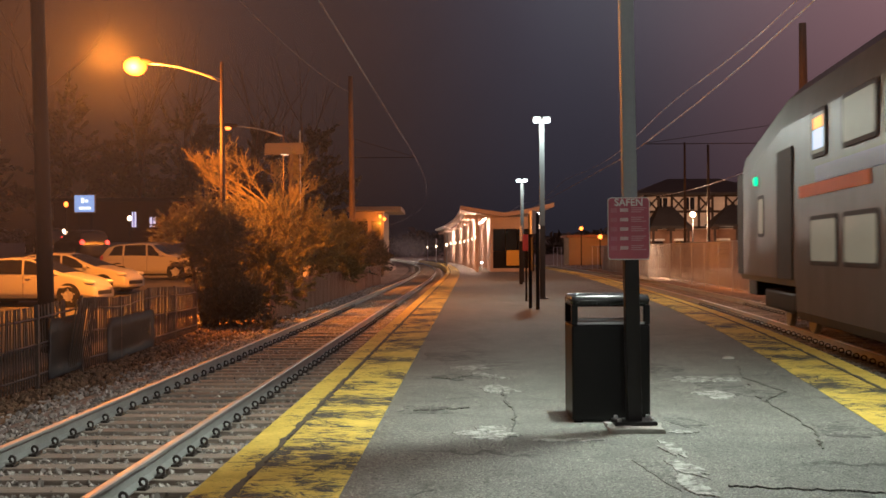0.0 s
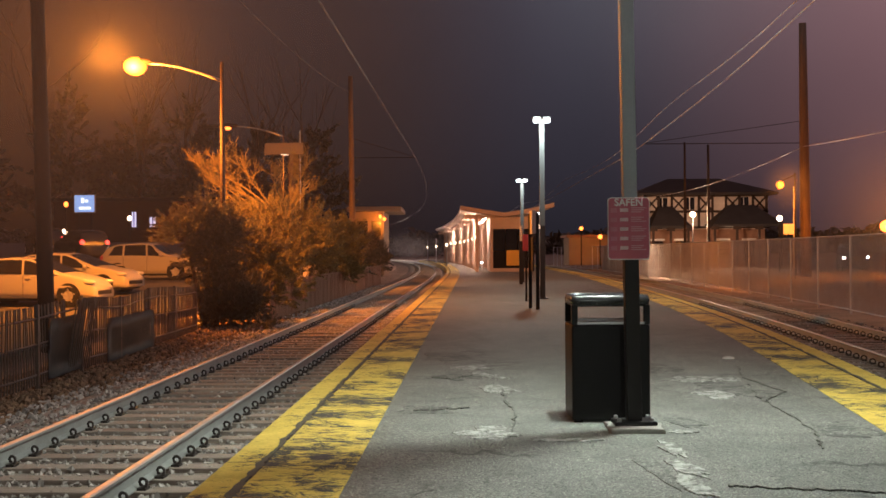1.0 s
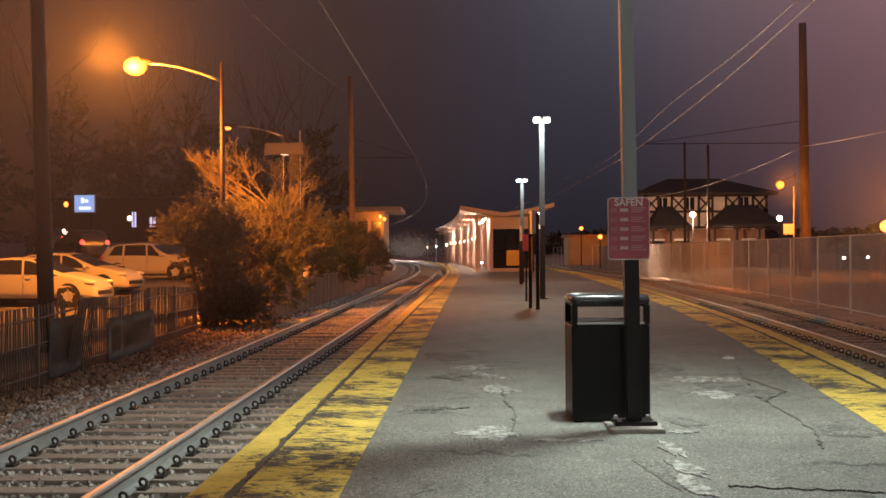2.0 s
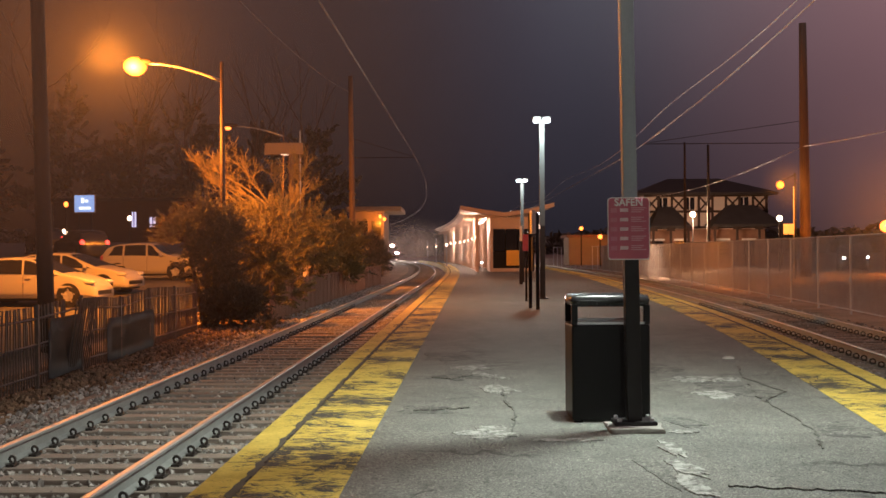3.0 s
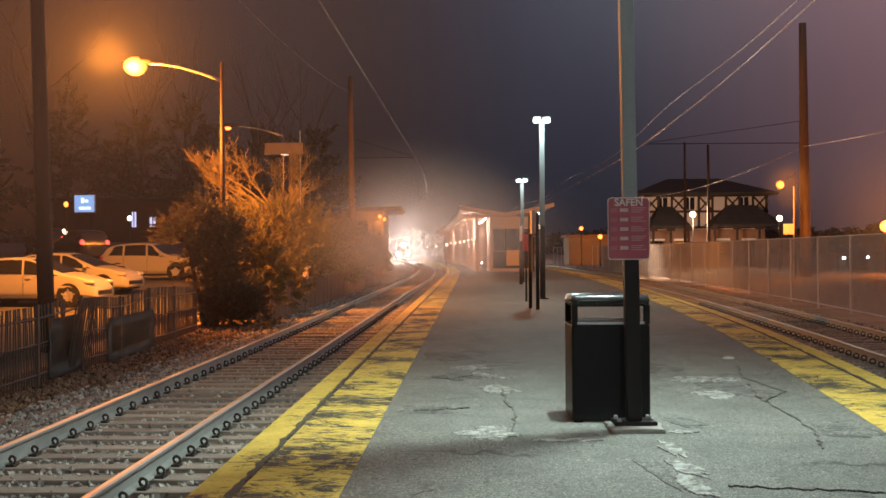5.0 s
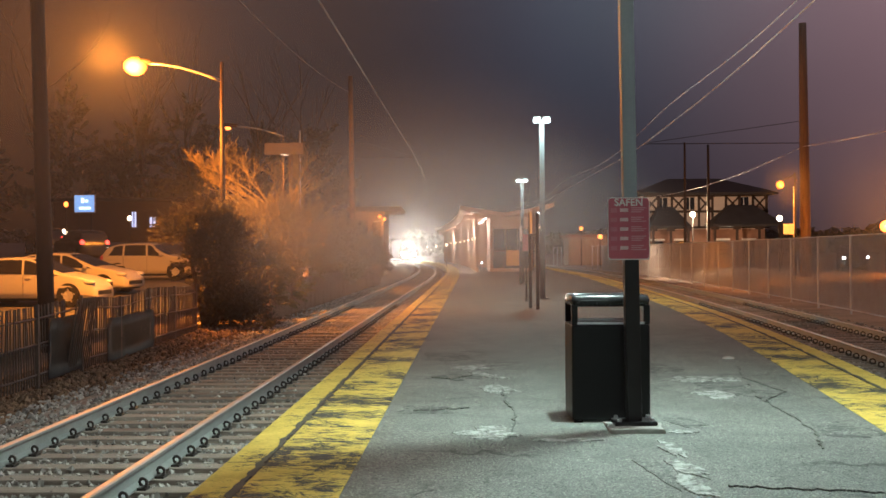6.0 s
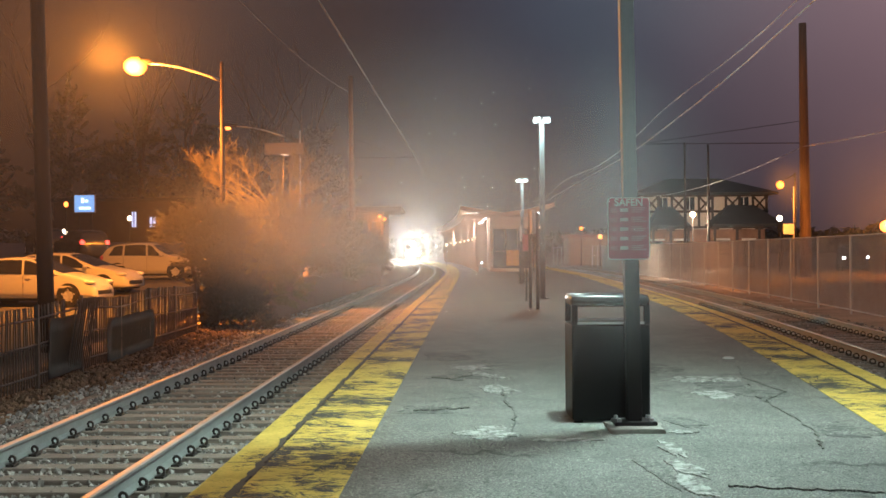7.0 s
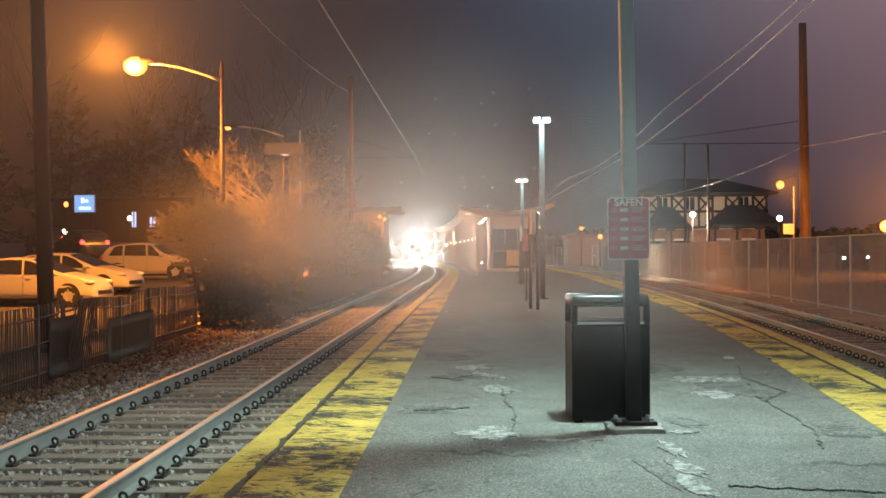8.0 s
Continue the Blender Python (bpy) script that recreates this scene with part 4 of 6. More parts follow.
        part("tail_lamp", bm, G_RED if tail else M_SIGN, t, "red tail lamp", smooth=True)
        for px in (-hl + 1.12, -hl + 2.12):
            bm = bmesh.new()
            a, b = skin(px, 0.86)
            box(bm, px, px + 0.17, s * (a - 0.01), s * (a + 0.03), b - 0.015, b + 0.015, 0.006)
            part("door_handle", bm, paint, t)
    bm = bmesh.new()
    grid = []
    for i in range(6):
        px = -hl + 2.25 + (hl - 1.12 + nose + hl - 2.25) * i / 5
        a, b = skin(px, 2)
        grid.append([(bm.verts.new((px + 0.008, f * (a - 0.02), top(px) + 0.014 - 0.035 * f * f)), bm.verts.new((px - 0.01, f * (a - 0.02), top(px) - 0.06 - 0.035 * f * f))) for f in (-1, -0.5, 0, 0.5, 1)])
    for a, b in zip(grid, grid[1:]):
        for k in range(4):
            bm.faces.new((a[k][0], a[k + 1][0], b[k + 1][0], b[k][0]))
    part("windscreen", bm, M_GLASS, t)
    bm = bmesh.new()
    box(bm, hl - 0.05, hl + 0.015, -W * 0.3, W * 0.3, 0.34, 0.47, 0.02)
    part("grille", bm, M_GASKET, t)
    for sx in (hl - 0.82, -hl + 0.78):
        for s in (-1, 1):
            a = skin(sx, 0.3)[0]
            bm = bmesh.new()
            rod(bm, (sx, s * (a - 0.16), 0.33), (sx, s * (a + 0.004), 0.33), 0.375, seg=28)
            part("wheel_arch", bm, M_GASKET, t)
            wheel_parts(t, sx, s * (a - 0.095), 0.31, 0.215)
    bm = bmesh.new()
    box(bm, -hl + 0.3, hl - 0.2, -W / 2 + 0.12, W / 2 - 0.12, 0.16, 0.26)
    part("underbody", bm, M_GASKET, t)
    return t


def lot_z(x, y):
    return max(ground_z(x, y), ground_z(x - 0.4, y)) + 0.09


def car_park():
    hatchback(-12.75, 35.5, lot_z(-12.75, 35.5), -6, 4.3, 1.72, 1.52, M_CARWHITE, "white hatchback parked behind the iron fence", van=True)
    hatchback(-13.0, 40.0, lot_z(-13.0, 40.0), -10, 4.4, 1.75, 1.46, M_CARWHITE, "white saloon parked beyond the first hatchback")
    hatchback(-12.25, 47.5, lot_z(-12.25, 47.5), -3, 4.05, 1.70, 1.54, M_CARWHITE, "white compact hatchback facing the shrubs")
    hatchback(-20.3, 63, lot_z(-20.3, 63), 127, 4.7, 1.85, 1.75, M_CARDARK, "dark estate car with red tail lamps lit", tail=True)
    hatchback(-25.5, 72, lot_z(-25.5, 72), 120, 4.6, 1.85, 1.7, M_CARDARK, "dark parked car in the far row", tail=True)
    hatchback(-31.0, 60, lot_z(-31.0, 60), 90, 4.6, 1.85, 1.6, M_CARDARK, "dark parked car in the far row")
    # lit sign and shop front beyond the car park
    s = thing("lit_sign", -28.0, 88.0, lot_z(-28, 88), 0, "blue-white backlit sign on two legs", "sign")
    bm = bmesh.new()
    box(bm, -0.82, 0.82, -0.12, 0.12, 2.55, 3.95, 0.03)
    part("cabinet", bm, M_GALV, s)
    bm = bmesh.new()
    box(bm, -0.77, 0.77, -0.135, -0.122, 2.6, 3.9)
    part("face", bm, G_SCREEN, s, "glowing blue face")
    pale = glow("sign_print", (0.9, 0.95, 1.0), 1.3)
    for x0, x1, z0, z1 in ((-0.25, -0.02, 3.3, 3.7), (-0.4, 0.5, 2.8, 3.0), (0.05, 0.3, 3.35, 3.55)):
        bm = bmesh.new()
        box(bm, x0, x1, -0.145, -0.137, z0, z1)
        part("print_bar", bm, pale, s)
    for sx in (-0.5, 0.5):
        bm = bmesh.new()
        box(bm, sx - 0.06, sx + 0.06, -0.06, 0.06, 0, 2.55)
        part("leg", bm, M_DARKPOST, s)
    b = thing("shop_building", -27.0, 104, lot_z(-27, 104), 0, "low dark shop with two lit windows", "building")
    bm = bmesh.new()
    box(bm, -9, 9, 0, 8, 0, 3.9, 0.05)
    part("wall", bm, M_TIMBER, b)
    bm = bmesh.new()
    box(bm, -9.3, 9.3, -0.4, 8.3, 3.9, 4.2, 0.04)
    part("roof", bm, M_ROOF, b)
    for x0, x1, z1 in ((-1.75, -1.35, 2.9), (-0.1, 0.45, 2.4)):
        bm = bmesh.new()
        box(bm, x0, x1, -0.03, 0.02, 1.5, z1)
        w = part("window", bm, G_STOREFRONT, b, "lit shop window")
        bm = bmesh.new()
        box(bm, (x0 + x1) / 2 - 0.04, (x0 + x1) / 2 + 0.04, -0.06, -0.032, 1.5, z1)
        part("mullion", bm, M_DARKPOST, w)
    for x, y, z, g in ((-26.8, 80, 4.9, G_SODIUM_SOFT), (-23.4, 84, 4.0, G_WARM), (-31, 92, 3.2, G_WARM), (-27.4, 82, 2.8, G_WARM)):
        p = thing("lamp_bollard", x, y, lot_z(x, y), 0, "small lit lamp on a dark post", "lamp post", "car park lamps")
        zz = z - lot_z(x, y)
        bm = bmesh.new()
        rod(bm, (0, 0, 0), (0, 0, zz), 0.06, 0.04, 8)
        part("post", bm, M_DARKPOST, p)
        bm = bmesh.new()
        ellipsoid(bm, (0, 0, zz + 0.15), (0.16, 0.16, 0.2), 12, 8)
        part("globe", bm, g, p, "glowing globe", smooth=True)


def solar_panel_post():
    x, y = -6.5, 49.0
    t = thing("panel_post", x, y, ground_z(x, y), 0, "post with a wide tilted flat panel on top", "post")
    z = 6.1 - ground_z(x, y)
    bm = bmesh.new()
    rod(bm, (-0.12, 0, 0), (-0.12, 0, z), 0.11, 0.09, 10)
    part("post", bm, M_POLE, t)
    bm = bmesh.new()
    box(bm, -1.22, 0.45, -0.04, 0.04, -0.27, 0.27, 0.01, pose(0, -0.15, z - 0.06, -18, 0, 0))
    part("panel", bm, M_TAN, t, "brown tilted panel")
    bm = bmesh.new()
    rod(bm, (0.3, 0, 0.2), (0.3, 0, z + 0.75), 0.05, 0.03, 8)
    part("mast", bm, M_GALV, t)
    bm = bmesh.new()
    ellipsoid(bm, (-0.35, -0.2, z - 0.32), (0.2, 0.12, 0.035), 12, 6)
    part("lens", bm, G_PALE, t, "small warm lamp", smooth=True)


def signal_building():
    y = 98.0
    x = -7.0
    t = thing("trackside_building", x, y, -0.5, 0, "small tan flat-roofed building with lamps under its eaves", "building")
    bm = bmesh.new()
    box(bm, -0.9, 1.85, 0, 9, 0, 5.55, 0.03)
    part("wall", bm, M_TAN, t)
    bm = bmesh.new()
    box(bm, -1.3, 3.4, -0.9, 9.4, 5.55, 5.95, 0.04)
    part("roof", bm, M_TAN, t, "flat tan roof slab")
    for x0, x1 in ((-0.4, 0.45), (0.8, 1.6)):
        bm = bmesh.new()
        box(bm, x0, x1, -0.06, 0.05, 3.2, 4.7, 0.01)
        w = part("window", bm, M_GLASS, t)
        bm = bmesh.new()
        box(bm, x0 - 0.06, x1 + 0.06, -0.05, 0.0, 3.1, 3.2)
        part("sill", bm, M_TAN, w)
    for lx, lz in ((-0.75, 4.85), (1.55, 5.1), (1.95, 4.85)):
        bm = bmesh.new()
        ellipsoid(bm, (lx, -0.45, lz), (0.13, 0.12, 0.16), 12, 8)
        part("eave_lamp", bm, G_SODIUM_SOFT, t, "orange glowing lamp", smooth=True)


area_lamp("eave_light", -5.4, 96.6, 4.3, 80, SODIUM, 0.3, (-5.6, 98.5, 3.0))
iron_fence()
board_wall()
utility_pole(-7.75, 22.0, ground_z(-7.75, 22), 12.0, 0.165, "dark wooden utility pole behind the iron fence", -0.28, M_DARKPOLE)
utility_pole(-5.6, 70.0, ground_z(-5.6, 70), 13.0, 0.21, "wooden utility pole lit orange by street lamps", -0.1)
street_lamp(-6.26, 32.0, ground_z(-6.26, 32), 6.98 - ground_z(-6.26, 32), -2.05, 0.5, 0.1, G_SODIUM, "lit orange street lamp on a tall pole over the car park", (0.34, 0.28, 0.27))
street_lamp(-7.9, 56.0, ground_z(-7.9, 56), 7.15, -2.35, 0.5, 0.075, G_SODIUM_SOFT, "lit orange street lamp with a curved arm beyond the shrubs", (0.16, 0.14, 0.12))
solar_panel_post()
signal_building()
car_park()
def plumes(name, lobes, count, leaves, size, mat, seed, lift=0.55, reach=(0.45, 0.95)):
    """Feathery shoots that grow outwards and up from the lobes (centre, radii), each thick with small scale leaves."""
    rnd = random.Random(seed)
    v, f = [], []
    wt = [r[0] * r[2] for c, r in lobes]
    for _ in range(count):
        c, r = rnd.choices(lobes, wt)[0]
        a, b = rnd.uniform(0, 2 * math.pi), rnd.uniform(-0.6, 1.0)
        q = math.sqrt(max(0.0, 1 - b * b))
        out = Vector((q * math.cos(a), q * math.sin(a), b))
        k = rnd.uniform(0.25, 0.95)
        p = Vector(c) + Vector((out.x * r[0], out.y * r[1], out.z * r[2])) * k
        d = (out + Vector((rnd.uniform(-.45, .45), rnd.uniform(-.45, .45), lift + rnd.uniform(-.35, .35)))).normalized()
        ln = rnd.uniform(*reach)
        side = d.cross(Vector((rnd.uniform(-1, 1), rnd.uniform(-1, 1), 0.2))).normalized()
        droop = rnd.uniform(-0.05, 0.22)
        for _n in range(leaves):
            u = rnd.random() ** 0.8
            w = 0.20 * ln * (1 - u) ** 0.7 + 0.015
            th = rnd.uniform(0, 2 * math.pi)
            ring = side * math.cos(th) + d.cross(side) * math.sin(th) * 0.6
            o = p + d * (u * ln) + ring * w * rnd.uniform(0.2, 1.0) - Vector((0, 0, droop * u * u * ln))
            if o.z < 0.05:
                continue
            ax = (d + ring * 0.8 + Vector((rnd.uniform(-.3, .3), rnd.uniform(-.3, .3), rnd.uniform(-.3, .3)))).normalized()
            sd = ax.cross(Vector((rnd.uniform(-1, 1), rnd.uniform(-1, 1), rnd.uniform(-1, 1)))).normalized()
            L, W = size * rnd.uniform(0.7, 1.5), size * rnd.uniform(0.16, 0.3)
            b0 = len(v)
            v += [o - ax * L * 0.4, o + sd * W, o + ax * L * 0.6, o - sd * W]
            f += [(b0, b0 + 1, b0 + 2), (b0, b0 + 2, b0 + 3)]
    me = bpy.data.meshes.new(name)
    me.from_pydata(v, [], f)
    me.materials.append(mat)
    return me


def juniper(x, y, lobes, count, leaves, size, mat, label, seed, lift=0.55, reach=(0.45, 0.95), name="juniper", category="shrub"):
    t = thing(name, x, y, ground_z(x, y) - 0.03, 0, label, category)
    rnd = random.Random(seed)
    for c, r in lobes[:6]:
        bm = bmesh.new()
        a, m = Vector((c[0] * 0.25, c[1] * 0.25, 0)), Vector(c)
        tube(bm, [a, a.lerp(m, 0.5) + Vector((rnd.uniform(-.15, .15), rnd.uniform(-.15, .15), 0)), m, m + Vector((0, 0, r[2] * 0.6))], [0.09, 0.06, 0.04, 0.015], 7)
        part("trunk", bm, M_BARK, t)
    o = new("crown", plumes("crown", lobes, count, leaves, size, mat, seed, lift, reach))
    o.parent = t
    return t


juniper(-6.3, 30.6, [((0, 0, 2.1), (0.5, 0.5, 1.0)), ((-0.75, 0.1, 2.55), (0.45, 0.4, 0.45)), ((0.45, 0, 2.45), (0.4, 0.4, 0.6)), ((0.25, -0.1, 1.2), (0.4, 0.4, 0.9)), ((-0.2, 0, 3.05), (0.4, 0.4, 0.3)), ((0.3, -0.2, 0.5), (0.35, 0.4, 0.5))],
        780, 110, 0.05, M_LEAFDARK, "tall dark juniper at the end of the iron fence", 21, 0.45, (0.4, 0.85))
juniper(-5.3, 30.4, [((0, 0, 0.6), (0.35, 0.5, 0.55)), ((-0.1, 1.2, 0.8), (0.4, 0.6, 0.7)), ((-0.55, 0.2, 0.4), (0.5, 0.5, 0.4))], 400, 90, 0.05, M_LEAFDARK, "low dark juniper where the fences meet", 28, 0.5, (0.25, 0.5))
juniper(-5.95, 33.4, [((0, 0, 1.6), (0.7, 0.4, 0.9)), ((0.75, 0.1, 1.7), (0.5, 0.4, 0.7)), ((0.3, 0, 2.45), (0.6, 0.4, 0.45)), ((0.5, 0.1, 0.9), (0.7, 0.4, 0.6)), ((-0.5, 0, 2.5), (0.5, 0.4, 0.5))],
        560, 100, 0.055, M_LEAF, "feathery brown-green juniper behind the board fence", 29, 0.5, (0.35, 0.8))
juniper(-6.55, 37.0, [((0.3, 0, 2.2), (1.1, 0.8, 1.2)), ((1.3, 0, 2.1), (0.9, 0.8, 1.0)), ((0.9, 0, 3.0), (0.8, 0.7, 0.6)), ((-0.6, 0, 2.9), (0.8, 0.7, 0.7)), ((1.0, 0, 1.0), (1.0, 0.7, 1.0)), ((-0.3, 0, 1.0), (0.9, 0.7, 0.9))],
        860, 110, 0.06, M_LEAF, "broad evergreen shrub lit orange from above", 22)
juniper(-5.75, 42.0, [((0, 0, 2.0), (1.2, 1.0, 1.3)), ((1.0, 0, 2.0), (0.9, 1.0, 1.1)), ((0.4, 0, 3.0), (0.9, 0.9, 0.8)), ((-0.8, 0, 2.9), (1.0, 0.9, 0.9))],
        620, 110, 0.065, M_LEAF, "feathery evergreen shrub behind the board fence", 23)
juniper(-5.5, 50.0, [((0, 0, 2.0), (1.3, 1.3, 1.5)), ((0.9, 0.5, 2.6), (0.9, 1.0, 1.0)), ((0.8, 0, 1.3), (0.9, 1.0, 1.0))], 480, 100, 0.08, M_LEAF, "evergreen shrub below the panel post", 24)
juniper(-5.3, 62.0, [((0, 0, 1.6), (0.9, 2.5, 1.3)), ((-0.5, 1, 2.4), (1.0, 1.8, 1.1))], 260, 70, 0.12, M_LEAFDARK, "dark hedge by the track", 25, 0.5, (0.6, 1.2), "hedge", "hedge")
juniper(-5.1, 80.0, [((0, 0, 1.3), (1.0, 8, 1.2)), ((-0.8, 4, 2.0), (1.2, 6, 1.3))], 300, 60, 0.15, M_LEAFDARK, "dark hedge by the track", 26, 0.5, (0.6, 1.2), "hedge", "hedge")
juniper(-6.1, 92.0, [((0, 0, 1.3), (1.1, 3, 1.2)), ((0.4, 1, 0.8), (0.8, 2, 0.8))], 180, 60, 0.15, M_LEAFDARK, "dark bushes before the trackside building", 27, 0.5, (0.6, 1.2), "hedge", "hedge")
for wx, wy in ((-4.6, 28.8), (-4.75, 31.0)):
    juniper(wx, wy, [((0, 0, 0.18), (0.22, 0.2, 0.2))], 40, 40, 0.035, M_LEAFDARK, "low dark weed growing in the verge stones", int(wy * 10), 0.8, (0.15, 0.32), "weed", "weed")


def arching_tree(x, y, z0, limbs, seed, label):
    """Bare smooth limbs that rise from one fork; each is (side, back, rise, droop, length)."""
    g = ground_z(x, y)
    t = thing("bare_tree", x, y, g - 0.05, 0, label, "tree", "bare trees")
    rnd = random.Random(seed)
    h = z0 - g
    bm = bmesh.new()
    tube(bm, [(0.2, 0, 0), (0.08, 0, h * 0.5), (0, 0, h)], [0.13, 0.10, 0.08], 8)
    part("trunk", bm, M_TWIG, t)
    for sx, sy, rise, droop, ln in limbs:
        bm = bmesh.new()
        pts, rad = [], []
        n = 7
        low, bend = rnd.uniform(-0.75, 0.1), rnd.uniform(-0.14, 0.14)
        for k in range(n + 1):
            u = k / n
            pts.append(Vector((sx * ln * u + rnd.uniform(-.04, .04), sy * ln * u + rnd.uniform(-.04, .04), h + low * (1 - 0.6 * u) + rise * ln * u - droop * ln * u * u + bend * math.sin(3.1 * u) * ln)))
            rad.append(0.045 * (1 - u) + 0.012)
        tube(bm, pts, rad, 6)
        for k in range(3, n + 1):
            for _ in range(1 if k < 5 else 3):
                d = (pts[k] - pts[k - 1]).normalized() + Vector((rnd.uniform(-.8, .8), rnd.uniform(-.6, .6), rnd.uniform(-.3, .75)))
                branch(bm, pts[k], d, rnd.uniform(0.35, 0.75), 0.013, 1, rnd, 0.0)
        part("limb", bm, M_TWIG, t)
    return t


arching_tree(-5.45, 38.6, 2.9, ((-0.95, 0, 0.78, 0.14, 2.9), (-0.82, 0.05, 0.88, 0.16, 2.7), (-0.95, -0.05, 0.55, 0.04, 2.3), (-0.65, 0, 0.85, 0.12, 2.3), (-1.0, 0.05, 0.92, 0.3, 2.8), (-0.9, -0.1, 0.66, 0.08, 2.9), (0.3, 0, 0.9, 0.3, 1.0)), 31,
             "bare tree whose golden limbs arch beside the street lamp")
arching_tree(-6.1, 44.0, 3.3, ((-0.35, 0, 1.1, 0.15, 1.7), (0.38, 0, 1.1, 0.2, 1.7), (0.12, 0.1, 1.2, 0.1, 1.6), (-0.15, 0, 1.2, 0.1, 1.4), (0.6, 0, 0.9, 0.3, 1.4)), 32,
             "bare tree with upright forked limbs below the panel")


def night_tree(x, y, h, w, seed):
    t = thing("tree", x, y, ground_z(x, y), 0, "tall dark tree standing behind the car park at night", "tree", "dark trees")
    rnd = random.Random(seed)
    bm = bmesh.new()
    branch(bm, Vector((0, 0, 0)), Vector((0, 0, 1)), h * 0.95, 0.3, 2, rnd, 0.4)
    part("trunk", bm, M_BARK, t)
    lobes = [((rnd.uniform(-w, w) * 0.5 * (1.2 - k / 6), rnd.uniform(-1, 1), h * (0.25 + 0.11 * k)), (w * (0.75 - 0.09 * k), w * 0.6, h * 0.14)) for k in range(6)]
    o = new("crown", plumes("crown", lobes, 150, 60, 0.45, M_LEAFDARK, seed, 0.4, (1.2, 2.6)))
    o.parent = t


for k, (x, y, h, w) in enumerate(((-47, 112, 14, 5), (-40, 118, 17, 6), (-33.5, 121, 15, 5), (-27, 124, 17, 6), (-20.5, 126, 14, 5), (-14.5, 130, 15, 5))):
    night_tree(x, y, h, w, 200 + k)


# ---- right side: mesh fence, houses, poles ----
def mesh_fence():
    t = thing("mesh_fence", 10.0, 10.0, -0.45, 0, "tall galvanised chain-link fence beyond the tracks", "fence")
    zt = 2.42
    ys = [6.7]
    while ys[-1] < 150:
        ys.append(ys[-1] + 4.1)
    for y in ys:
        bm = bmesh.new()
        rod(bm, (fence_right_x(y) - 10, y - 10, -0.1), (fence_right_x(y) - 10, y - 10, zt), 0.042, seg=8)
        part("fence_post", bm, M_GALV, t)
    for z in (zt, 0.08):
        bm = bmesh.new()
        tube(bm, [(fence_right_x(y) - 10, y - 10, z) for y in ys], 0.022, 6)
        part("fence_rail", bm, M_GALV, t)
    v, f = [], []
    s, r = 8.0, 0.0035
    while s < 110:
        for sg in (-1, 1):
            b0 = len(v)
            for y, z in ((s, 0.08), (s + sg * (zt - 0.08) * 0.8, zt)):
                x = fence_right_x(y) - 10 + 0.004 * sg
                for dx, dy in ((-r, -r), (r, -r), (r, r), (-r, r)):
                    v.append((x + dx, y + dy - 10, z))
            for k in range(4):
                f.append((b0 + k, b0 + (k + 1) % 4, b0 + 4 + (k + 1) % 4, b0 + 4 + k))
        s += 0.075
    me = bpy.data.meshes.new("wire_mesh")
    me.from_pydata(v, [], f)
    me.materials.append(M_MESH)
    o = new("wire_mesh", me)
    o.parent = t
    tagged(o, "fine diamond wire mesh", kind="stuff")


